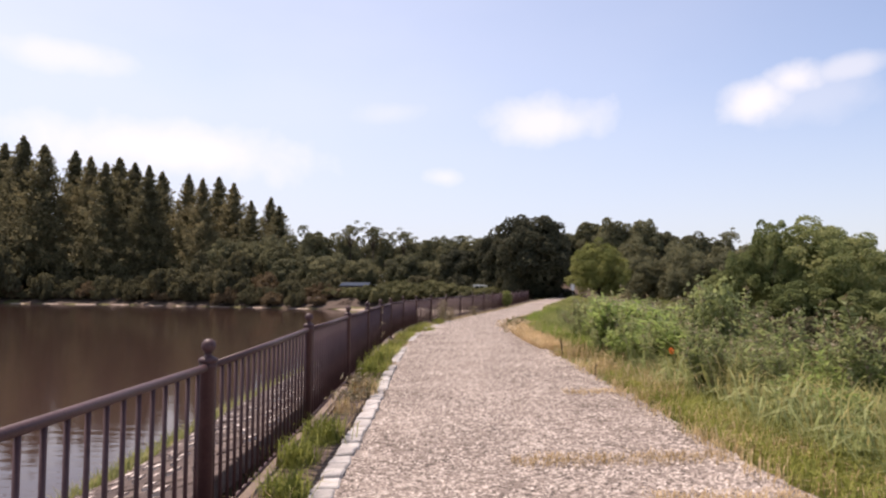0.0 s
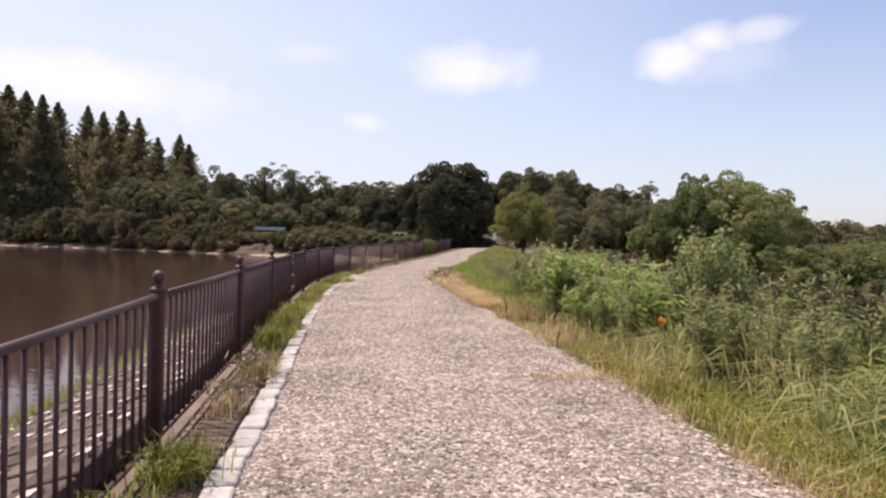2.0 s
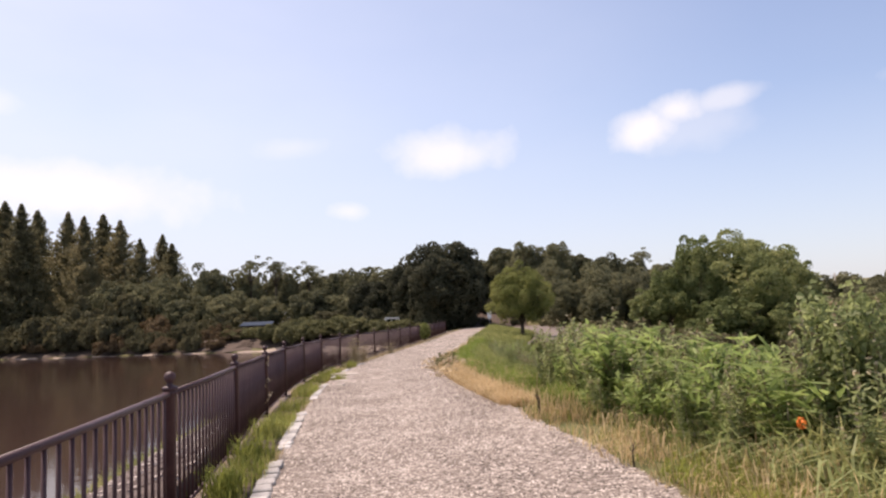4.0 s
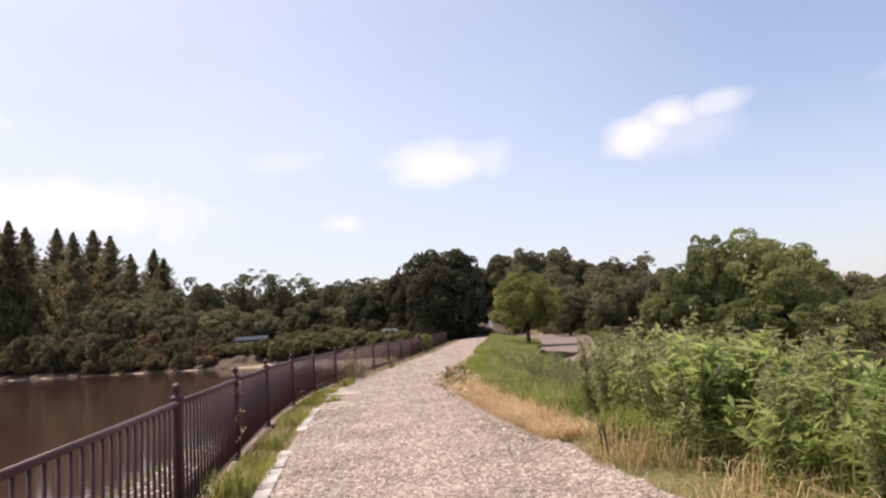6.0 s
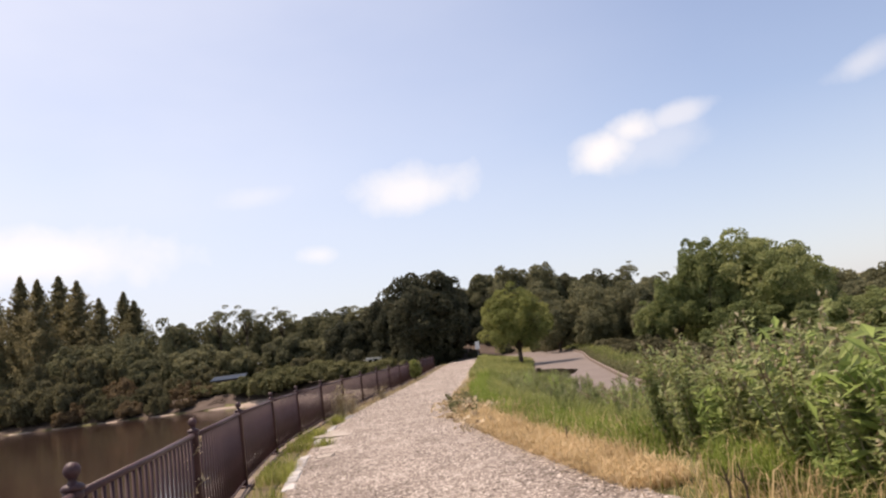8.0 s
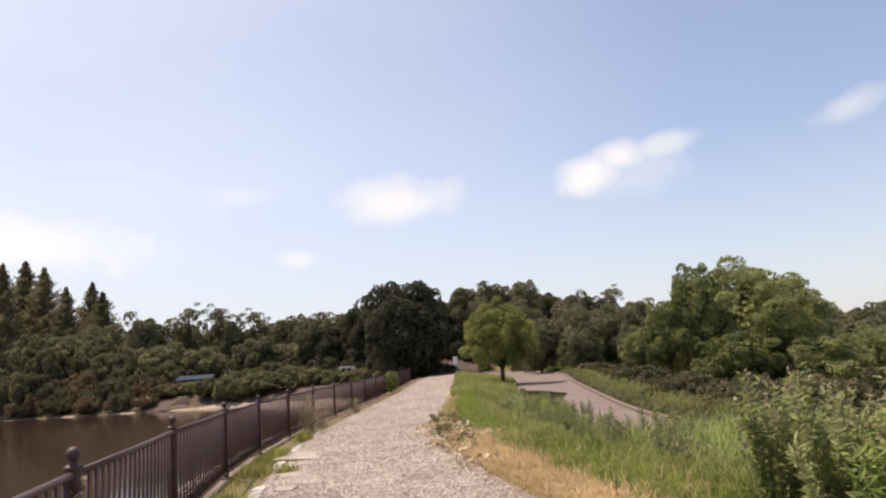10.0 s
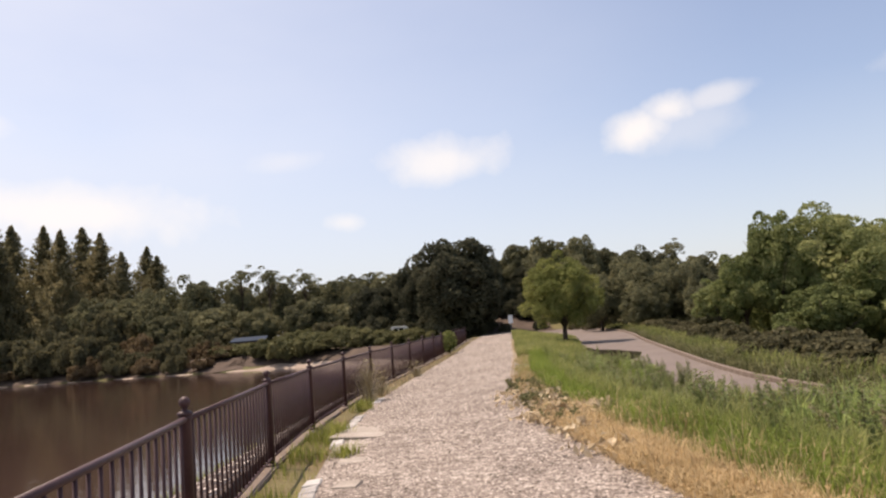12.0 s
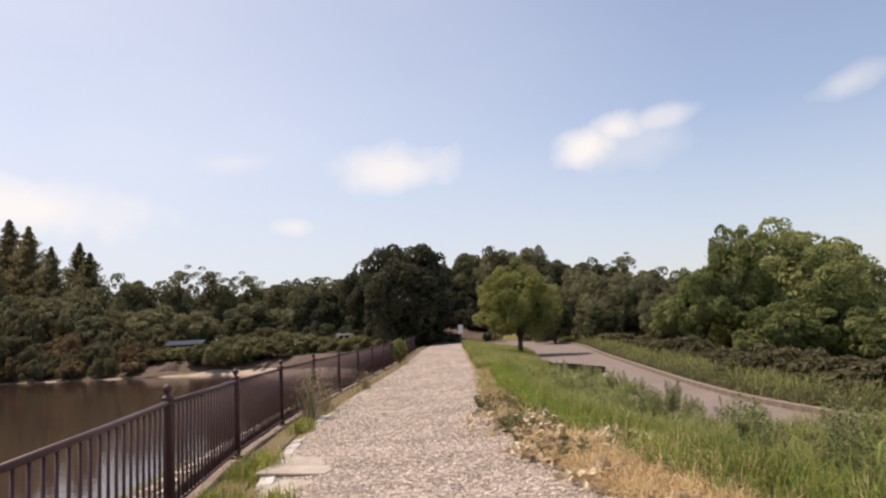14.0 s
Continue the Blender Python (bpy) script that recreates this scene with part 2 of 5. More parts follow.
def water_material():
    m = bpy.data.materials.new("pond_water")
    m.use_nodes = True
    nt = m.node_tree
    b = nt.nodes["Principled BSDF"]
    co, mp, n1, n2 = [nt.nodes.new(k) for k in ("ShaderNodeTexCoord", "ShaderNodeMapping", "ShaderNodeTexNoise", "ShaderNodeTexNoise")]
    mp.inputs["Scale"].default_value = (0.5, 1.5, 1.0)
    nt.links.new(co.outputs["Object"], mp.inputs[0])
    for n, s, d in ((n1, 2.2, 3.0), (n2, 0.25, 2.0)):
        n.inputs["Scale"].default_value, n.inputs["Detail"].default_value = s, d
        nt.links.new(mp.outputs[0], n.inputs["Vector"])
    mul = nt.nodes.new("ShaderNodeMath")
    mul.operation = "MULTIPLY"
    nt.links.new(n1.outputs[0], mul.inputs[0])
    nt.links.new(n2.outputs[0], mul.inputs[1])
    bump = nt.nodes.new("ShaderNodeBump")
    bump.inputs["Strength"].default_value, bump.inputs["Distance"].default_value = 0.22, 0.05
    nt.links.new(mul.outputs[0], bump.inputs["Height"])
    nt.links.new(bump.outputs[0], b.inputs["Normal"])
    b.inputs["Base Color"].default_value = (0.046, 0.027, 0.022, 1)
    b.inputs["Roughness"].default_value, b.inputs["IOR"].default_value = 0.06, 1.33
    return m


M_WATER = water_material()
M_PUDDLE = material("puddle_water", ((0.020, 0.015, 0.013), (0.035, 0.026, 0.022)), 1.0, 5, 0.04, 0, spec=0.5)


# ---------------------------------------------------------------- helpers
rng = np.random.default_rng(7)


def mesh_from(name, verts, faces, mat, smooth=False):
    me = bpy.data.meshes.new(name)
    me.from_pydata([tuple(v) for v in verts] if not isinstance(verts, np.ndarray) else verts.tolist(), [], faces if isinstance(faces, list) else faces.tolist())
    me.materials.append(mat)
    if smooth:
        me.polygons.foreach_set("use_smooth", [True] * len(me.polygons))
    me.update()
    return me


def part(name, me, parent=None, label="", m=None):
    ob = new(name, me)
    if parent is not None:
        ob.parent = parent
    if m is not None:
        ob.matrix_local = m
    if label:
        ob["label"] = label
    return ob


def bm_mesh(name, bm, mat, smooth=False):
    me = bpy.data.meshes.new(name)
    bm.to_mesh(me)
    bm.free()
    me.materials.append(mat)
    if smooth:
        me.polygons.foreach_set("use_smooth", [True] * len(me.polygons))
    return me


def box_mesh(name, sx, sy, sz, mat, bevel=0.0, jitter=0.0, seed=0):
    bm = bmesh.new()
    bmesh.ops.create_cube(bm, size=1)
    bmesh.ops.scale(bm, vec=(sx, sy, sz), verts=bm.verts)
    r = random.Random(seed)
    if jitter:
        for v in bm.verts:
            v.co += Vector([r.uniform(-jitter, jitter) for _ in range(3)])
    if bevel:
        bmesh.ops.bevel(bm, geom=bm.edges[:], offset=bevel, segments=1, affect="EDGES")
    return bm_mesh(name, bm, mat)


def lathe(profile, seg=12):
    """Vertices and faces of a body of revolution round z from (radius, height) pairs."""
    v, f = [], []
    for r, z in profile:
        for i in range(seg):
            a = 2 * math.pi * i / seg
            v.append((r * math.cos(a), r * math.sin(a), z))
    for j in range(len(profile) - 1):
        for i in range(seg):
            k = (i + 1) % seg
            f.append((j * seg + i, j * seg + k, (j + 1) * seg + k, (j + 1) * seg + i))
    f.append(tuple(range(seg))[::-1])
    f.append(tuple((len(profile) - 1) * seg + i for i in range(seg)))
    return v, f


def tube(points, radii, seg=6):
    """Vertices and faces of a tapered tube along points."""
    v, f = [], []
    P = [Vector(p) for p in points]
    for j, p in enumerate(P):
        d = (P[min(j + 1, len(P) - 1)] - P[max(j - 1, 0)]).normalized()
        a = d.orthogonal().normalized()
        b = d.cross(a)
        for i in range(seg):
            t = 2 * math.pi * i / seg
            v.append(tuple(p + (a * math.cos(t) + b * math.sin(t)) * radii[j]))
    for j in range(len(P) - 1):
        for i in range(seg):
            k = (i + 1) % seg
            f.append((j * seg + i, j * seg + k, (j + 1) * seg + k, (j + 1) * seg + i))
    f.append(tuple(range(seg))[::-1])
    f.append(tuple((len(P) - 1) * seg + i for i in range(seg)))
    return v, f


def join(pieces):
    v, f = [], []
    for pv, pf in pieces:
        o = len(v)
        v += list(pv)
        f += [tuple(i + o for i in q) for q in pf]
    return v, f


def unit(a):
    return a / np.maximum(np.linalg.norm(a, axis=-1, keepdims=True), 1e-9)


def leaves(points, normals, length, width, r, droop=0.0):
    """A pointed leaf at every point, lying across its normal: arrays of vertices and four-cornered faces."""
    n = len(points)
    t = unit(np.cross(normals, r.normal(size=(n, 3))))
    t[:, 2] -= droop
    t = unit(t)
    s = unit(np.cross(normals, t))
    ln = (length * r.uniform(0.6, 1.3, n))[:, None]
    wd = (width * r.uniform(0.7, 1.2, n))[:, None]
    base = points - t * ln * 0.5
    tip = points + t * ln * 0.5
    mid = points + normals * wd * 0.25
    v = np.stack([base, mid + s * wd * 0.5, tip, mid - s * wd * 0.5], 1).reshape(-1, 3)
    f = np.arange(4 * n).reshape(n, 4)
    return v, f


# ---------------------------------------------------------------- plan of the dam, its path, road and pond
YT = np.arange(-60.0, 130.0, 0.25)


def table(ys, xs, soft=13):
    raw = np.interp(YT, ys, xs)
    pad = np.pad(raw, soft, mode="edge")
    return np.convolve(pad, np.ones(2 * soft + 1) / (2 * soft + 1), "valid")


T_LEFT = table([-60, 5, 10, 15, 20, 25, 30, 35, 40, 50, 60, 70, 85, 110], [-0.5, -0.84, -0.95, -1.11, -1.11, -0.97, -0.42, 0.55, 1.72, 3.95, 6.0, 8.0, 11.3, 16.7])
T_RIGHT = table([-60, 5, 13, 16, 20, 23, 25, 28, 31, 35, 40, 50, 60, 70, 85, 110], [2.3, 2.26, 2.2, 2.1, 1.97, 1.97, 2.12, 2.4, 2.85, 3.75, 4.9, 7.0, 9.1, 11.1, 14.3, 19.5])
T_ROAD_R = table([-60, 10, 20, 30, 35, 45, 55, 66, 76, 86, 96, 110], [22, 13, 9.8, 9.0, 10.0, 12.85, 15.75, 19.3, 21.6, 21.8, 22.5, 25])
T_ROAD_L = table([-60, 10, 20, 26, 30, 35, 45, 55, 66, 76, 86, 96, 110], [18, 9.5, 6.6, 5.6, 5.6, 6.5, 9.05, 12.1, 15.1, 16.1, 16.0, 17.2, 20])


def at(tab, y):
    return np.interp(y, YT, tab)


def path_z(y):
    return 0.007 * np.maximum(0.0, np.asarray(y, float) - 30.0)


def road_z(y):
    y = np.asarray(y, float)
    return np.minimum(-0.5 + 0.012 * (y - 25.0), path_z(y) + 0.12) - 0.03 * np.maximum(0, 25 - y)


T_FENCE = table([-60, 3.8, 7, 10.4, 14, 17.2, 20.7, 24.4, 27.5, 31, 35, 40, 50, 60, 70, 85, 110], [-1.1, -1.38, -1.42, -1.51, -1.625, -1.71, -1.745, -1.65, -1.37, -0.88, -0.12, 1.0, 3.3, 5.4, 7.4, 10.7, 16.2], 6)


def fence_x(y):
    return at(T_FENCE, y)


def fence_z(y):
    """The fence's foot dips a little at the near end."""
    return path_z(y) - 0.045 * (1 - np.clip((np.asarray(y, float) - 3.9) / 2.6, 0, 1))


def ramp01(t):
    t = np.clip(t, 0, 1)
    return t * t * (3 - 2 * t)


SHORE_X = [-400, -140, -81, -58, -32, -17, -9, -2, 3, 8, 14, 400]
SHORE_Y = [140, 135, 129, 124, 111, 103, 98, 90, 82, 77, 70, 60]
WATER_Z = -1.5


def ground(x, y):
    """Height of the land at x, y."""
    x, y = np.asarray(x, float), np.asarray(y, float)
    L, R, RL, RR = at(T_LEFT, y), at(T_RIGHT, y), at(T_ROAD_L, y), at(T_ROAD_R, y)
    top = path_z(y) + 0.03 * (np.clip(x, L - 0.6, R + 0.6) - L) - 0.05
    left = np.maximum(path_z(y) - 0.05 - (L - 0.85 - x) / 2.1, -2.8)
    e = y - np.interp(x, SHORE_X, SHORE_Y)
    shore = WATER_Z + np.clip(e * 0.30, -1.3, 1.6) + 0.012 * np.clip(e - 5, 0, 60)
    left = np.maximum(left, shore)
    z = np.where(x < L - 0.85, left, top)
    edge_z = path_z(y) + 0.03 * (R + 0.6 - L) - 0.05
    k = ramp01((x - R - 0.7) / np.maximum(RL - 0.2 - R - 0.7, 0.3))
    right = edge_z * (1 - k) + (road_z(y) - 0.05) * k
    bank = np.where(x > RR, 0.10, 0) * ramp01((x - RR) / 0.6)
    fall = np.clip((x - RR - 1.3) * 0.27, 0, 3.3)
    right = right + bank - fall * (1 - ramp01((y - 80) / 25))
    z = np.where(x > R + 0.6, right, z)
    z = z + 5.5 * ramp01((y - 93) / 55) * ramp01((x + 10) / 25) + 3.6 * ramp01((y - 91) / 20) * ramp01((x - 12) / 5) * (1 - ramp01((x - 34) / 20))
    return z


def gz(x, y):
    return float(ground(x, y))


def surface_z(x, y):
    """Height of the path's own surface."""
    return path_z(y) + 0.03 * (x - at(T_LEFT, y))


def strip(name, left, right, ys, zf, cols, mat, wobble_l=0.0, wobble_r=0.0, bumpy=0.0, seed=1):
    """A ribbon between two lines that follow y."""
    r = np.random.default_rng(seed)
    v = []
    ph = r.uniform(0, 6, 6)
    for y in ys:
        a, b = float(left(y)), float(right(y))
        w = 0.5 * math.sin(y * 2.1 + ph[0]) + 0.3 * math.sin(y * 5.3 + ph[1]) + 0.3 * math.sin(y * 11.7 + ph[2])
        w2 = 0.5 * math.sin(y * 1.7 + ph[3]) + 0.3 * math.sin(y * 4.1 + ph[4]) + 0.3 * math.sin(y * 9.7 + ph[5])
        a, b = a + wobble_l * w, b + wobble_r * w2
        for i in range(cols + 1):
            x = a + (b - a) * i / cols
            z = float(zf(x, y)) + (bumpy * noise.noise((x * 1.3, y * 1.3, seed)) if bumpy else 0)
            v.append((x, y, z))
    n = cols + 1
    f = [(j * n + i, j * n + i + 1, (j + 1) * n + i + 1, (j + 1) * n + i) for j in range(len(ys) - 1) for i in range(cols)]
    return mesh_from(name, v, f, mat, True)


# ---------------------------------------------------------------- structure
def build_land():
    xs = np.concatenate([[-3000, -1500, -700, -420], np.arange(-300, -60, 12), np.arange(-60, -10, 2.5), np.arange(-10, 16, 0.25), np.arange(16, 40, 1.0), np.arange(40, 120, 6), [140, 200, 350, 700, 1500, 3000]])
    ys = np.concatenate([[-3000, -1200, -500, -200, -100], np.arange(-60, -4, 4), np.arange(-4, 40, 0.5), np.arange(40, 110, 1.0), np.arange(110, 170, 3), [180, 220, 300, 500, 900, 1600, 3000]])
    X, Y = np.meshgrid(xs, ys)
    Z = ground(X, np.clip(Y, -60, 160))
    Z = Z + 0.05 * np.sin(X * 1.9 + 2 * np.sin(Y * 0.7)) * np.sin(Y * 1.3) * (np.abs(X) > 3.6) * (np.abs(X) < 60)
    # under the path and the road the land lies a little lower
    L, R, RL, RR = (at(t, Y) for t in (T_LEFT, T_RIGHT, T_ROAD_L, T_ROAD_R))
    Z = Z - 0.05 * ((X > L - 0.1) & (X < R - 0.2)) - 0.12 * ((X > RL + 0.2) & (X < RR - 0.1))
    n = len(xs)
    v = np.stack([X.ravel(), Y.ravel(), Z.ravel()], 1)
    f = [(j * n + i, j * n + i + 1, (j + 1) * n + i + 1, (j + 1) * n + i) for j in range(len(ys) - 1) for i in range(n - 1)]
    tagged(part("ground", mesh_from("ground", v, f, M_GROUND, True)), "rough grassy ground of the dam and the pond's banks", "ground", kind="structure")
    wy = np.concatenate([[-400, -200], np.arange(-60, 150, 3.0)])
    wv = [(x, float(y), WATER_Z) for y in wy for x in (-900, -200, float(fence_x(np.clip(y, -60, 128))) - 0.6)]
    wf = [(j * 3 + i, j * 3 + i + 1, (j + 1) * 3 + i + 1, (j + 1) * 3 + i) for j in range(len(wy) - 1) for i in range(2)]
    tagged(part("water", mesh_from("water", wv, wf, M_WATER)), "murky brown pond water with faint ripples", "water", kind="structure")
    ys = np.arange(-40, 90, 0.25)
    tagged(part("path", strip("path", lambda y: at(T_LEFT, y) - 0.02, lambda y: at(T_RIGHT, y) + 0.05, ys, surface_z, 14, M_GRAVEL, 0.0, 0.10, 0.004)),
           "pinkish gravel footpath along the top of the dam", "path", kind="structure")
    ys = np.arange(-40, 98, 0.5)
    tagged(part("road", strip("road", lambda y: at(T_ROAD_L, y), lambda y: at(T_ROAD_R, y) - 0.12, ys, lambda x, y: road_z(y), 6, M_ASPHALT, 0.12, 0, 0.01, 3)),
           "worn pinkish grey asphalt service road below the path", "road", kind="structure")
    tagged(part("soil_strip", strip("soil_strip", lambda y: fence_x(y) - 0.2, lambda y: at(T_LEFT, y), np.arange(-40, 90, 0.25), lambda x, y: path_z(y) - 0.035, 4, M_SOIL, 0, 0, 0.02, 5)),
           "dry brown soil strip between kerb and fence", "soil", kind="structure")


build_land()


def bank_strip(name, label, category, d0, d1, x0, x1, mat, taper):
    """Bare ground that follows the waterline between two distances from it."""
    v, n = [], 6
    xs = np.arange(x0, x1, 0.5)
    for x in xs:
        t = min(1.0, max(0.03, (x - x0) / taper)) if taper else 1.0
        y0 = float(np.interp(x, SHORE_X, SHORE_Y)) + 0.3 * math.sin(x * 1.1)
        for i in range(n + 1):
            y = y0 + d0 + (d1 - d0) * t * i / n
            v.append((x, y, gz(x, y) + 0.06))
    f = [(j * (n + 1) + i, (j + 1) * (n + 1) + i, (j + 1) * (n + 1) + i + 1, j * (n + 1) + i + 1) for j in range(len(xs) - 1) for i in range(n)]
    tagged(part(name, mesh_from(name, v, f, mat, True)), label, category, kind="structure")


# bank and mud strips carry the trees' shade in their dark colour
tagged(part("brown_bank", strip("brown_bank", lambda y: 13.2 + 0.12 * (y - 90), lambda y: 20.5 + 0.1 * (y - 90), np.arange(90.5, 116, 0.5), lambda x, y: gz(x, y) + 0.06, 12, M_SHADED_MUD, 0.3, 0.4, 0.05, 17)),
       "bare brown bank rising beyond the end of the path", "bank", kind="structure")
bank_strip("sandbar", "pale dry sandbar at the far end of the pond", "sandbar", -0.6, 1.3, -17.5, 9, M_SAND, 7.0)
bank_strip("mud_bank", "bare brown mud bank below the shrubs", "bank", 1.4, 9.0, -17, 10, M_SHADED_MUD, 3.0)
bank_strip("mud_bank", "bare brown mud bank below the bushes", "bank", 0.2, 7.0, -110, -14, M_SHADED_MUD, 0.0)



def shore_line():
    """Thin pale rim of mud along the far waterline."""
    v, f = [], []
    xs = np.arange(-150, -17, 1.5)
    for x in xs:
        y = float(np.interp(x, SHORE_X, SHORE_Y)) + 0.4 * math.sin(x * 0.9)
        for dy, dz in ((-0.3, -0.06), (0.1, 0.07), (0.3, 0.09)):
            v.append((x, y + dy, WATER_Z + dz))
    f = [(j * 3 + i, (j + 1) * 3 + i, (j + 1) * 3 + i + 1, j * 3 + i + 1) for j in range(len(xs) - 1) for i in range(2)]
    tagged(part("shore", mesh_from("shore", v, f, M_SAND, True)), "narrow pale mud rim along the far shore", "shore", kind="structure")


shore_line()


# ---------------------------------------------------------------- fence
POSTS = [-2.6, 0.75, 3.92, 7.04, 10.40, 13.82, 17.18, 20.55, 24.35, 27.6, 31.0] + [31.0 + 3.4 * k for k in range(1, 13)]
RAIL_Z = 1.01


def fence_posts():
    v, f = lathe([(0.043, -0.10), (0.043, 0.995), (0.049, 1.0), (0.049, 1.03), (0.04, 1.04)], 14)
    pole = mesh_from("pole", v, f, M_IRON, True)
    v, f = lathe([(0.050, 0.0), (0.056, 0.006), (0.056, 0.022), (0.045, 0.030), (0.022, 0.04), (0.019, 0.055), (0.028, 0.062)], 14)
    collar = mesh_from("collar", v, f, M_IRON, True)
    prof = [(0.003, -0.042)] + [(0.042 * math.cos(a), 0.042 * math.sin(a)) for a in np.linspace(-1.35, 1.35, 9)] + [(0.003, 0.042)]
    v, f = lathe(prof, 14)
    ball = mesh_from("ball", v, f, M_IRON, True)
    v, f = lathe([(0.10, 0.0), (0.10, 0.02), (0.06, 0.03)], 12)
    foot = mesh_from("base_plate", v, f, M_IRON)
    r = random.Random(3)
    fence = tagged(new("fence"), "dark brown painted iron railing fence along the pond", "fence")
    for y in POSTS:
        x, z = float(fence_x(y)), float(fence_z(y))
        root = new("fence_post")
        root.parent = fence
        root.matrix_local = pose(x, y, z, r.uniform(-0.5, 0.5), r.uniform(-0.5, 0.5), r.uniform(0, 90))
        root["label"] = "dark brown iron post with a ball finial"
        part("pole", pole, root)
        part("collar", collar, root, m=pose(0, 0, 1.035))
        part("ball", ball, root, m=pose(0, 0, 1.132))
        part("base_plate", foot, root)
    bal = mesh_from("baluster", *tube([(0, 0, 0.09), (0, 0, RAIL_Z)], [0.0120, 0.0120], 8), M_IRON, True)
    for y0, y1 in zip(POSTS, POSTS[1:]):
        p0 = Vector((float(fence_x(y0)), y0, float(fence_z(y0))))
        p1 = Vector((float(fence_x(y1)), y1, float(fence_z(y1))))
        d = p1 - p0
        ln = d.length
        root = new("railing")
        root.parent = fence
        root.matrix_local = Matrix.Translation(p0) @ d.to_track_quat("X", "Z").to_matrix().to_4x4()
        root["label"] = "bay of upright iron bars between two rails"
        v, f = tube([(0.04, 0, RAIL_Z), (ln / 2, 0, RAIL_Z - 0.003), (ln - 0.04, 0, RAIL_Z)], [0.022] * 3, 12)
        part("top_rail", mesh_from("top_rail", v, f, M_IRON, True), root)
        v, f = tube([(0.04, 0, 0.09), (ln - 0.04, 0, 0.09)], [0.017] * 2, 8)
        part("bottom_rail", mesh_from("bottom_rail", v, f, M_IRON, True), root)
        n = 20
        for i in range(n):
            part("baluster", bal, root, m=Matrix.Translation((ln * (i + 1) / (n + 1), 0, 0)))


fence_posts()


def puddle():
    """Standing water along the edge of the service road."""
    v, n = [], 6
    ys = np.linspace(40.4, 52.6, 60)
    for y in ys:
        t = (y - 40.4) / 12.2
        w = 0.05 + 2.0 * math.sin(math.pi * min(1, t * 1.25) ** 0.8 if t < 0.8 else math.pi) + 0.9 * math.sin(math.pi * t) + 0.10 * math.sin(y * 2.1)
        for i in range(n + 1):
            x = float(at(T_ROAD_L, y)) + 0.12 + max(0.03, w) * i / n * 0.8
            v.append((x, y, float(road_z(y)) + 0.012))
    f = [(j * (n + 1) + i, j * (n + 1) + i + 1, (j + 1) * (n + 1) + i + 1, (j + 1) * (n + 1) + i) for j in range(len(ys) - 1) for i in range(n)]
    tagged(part("puddle", mesh_from("puddle", v, f, M_PUDDLE)), "dark still puddle of water on the service road", "puddle", kind="structure")


puddle()

# ---------------------------------------------------------------- trees
def crown_broad(seed, rx, rz, puffs, per, leaf, mat, ragged=0.0, low=-0.75, small=0.24, large=0.40, flat=0.85):
    """A crown of rounded leaf clumps round (0,0,0), each clump knobbed, over an inner body of larger leaves."""
    r = np.random.default_rng(seed)
    size = np.array([rx, rx, rz])
    V, F, o = [], [], 0

    def add(v, f):
        nonlocal o
        V.append(v)
        F.append(f + o)
        o += len(v)

    ph = r.uniform(0, 6.28, 3)
    for i in range(puffs):
        h = low + (1 - low) * (i + r.uniform(0.1, 0.9)) / puffs
        a = i * 2.39996 + r.normal(0, 0.35)
        d = np.array([math.cos(a) * math.sqrt(max(0, 1 - h * h)), math.sin(a) * math.sqrt(max(0, 1 - h * h)), h])
        c = d * size * (0.60 + 0.26 * r.random() + ragged * max(0, r.normal()) * 0.16)
        c *= 1 + ragged * 0.22 * (math.sin(2 * a + ph[0] + 2 * h) + math.sin(3 * a + ph[1]) * math.cos(3 * h + ph[2]))
        pr = rx * r.uniform(small, large)
        n = int(per * r.uniform(0.8, 1.2) * (pr / (rx * (small + large) / 2)) ** 1.4)
        dirs = unit(r.normal(size=(n, 3)) + d * 0.55 + np.array([0, 0, 0.30]))
        knobs = unit(r.normal(size=(7, 3)) + d * 0.6)
        near = np.clip((dirs @ knobs.T).max(1), 0, 1)[:, None]
        rad = pr * (0.62 + 0.34 * near ** 5 + 0.24 * r.random((n, 1)))
        pts = c + dirs * rad * np.array([1, 1, flat])
        add(*leaves(pts, unit(dirs + 0.55 * r.normal(size=(n, 3))), leaf, leaf * 0.62, r))
    n = max(30, puffs * per // 9)
    d = unit(r.normal(size=(n, 3)))
    d[:, 2] = np.where(d[:, 2] < low, -d[:, 2], d[:, 2])
    add(*leaves(d * size * r.uniform(0.35, 0.68, (n, 1)), unit(d + 0.5 * r.normal(size=(n, 3))), leaf * 2.3, leaf * 1.6, r))
    V = np.concatenate(V)
    V[:, :2] *= rx / np.percentile(np.hypot(V[:, 0], V[:, 1]), 98.5)
    V[:, 2] *= rz / np.percentile(V[:, 2], 99.7)
    return mesh_from("crown", V, np.concatenate(F), mat)


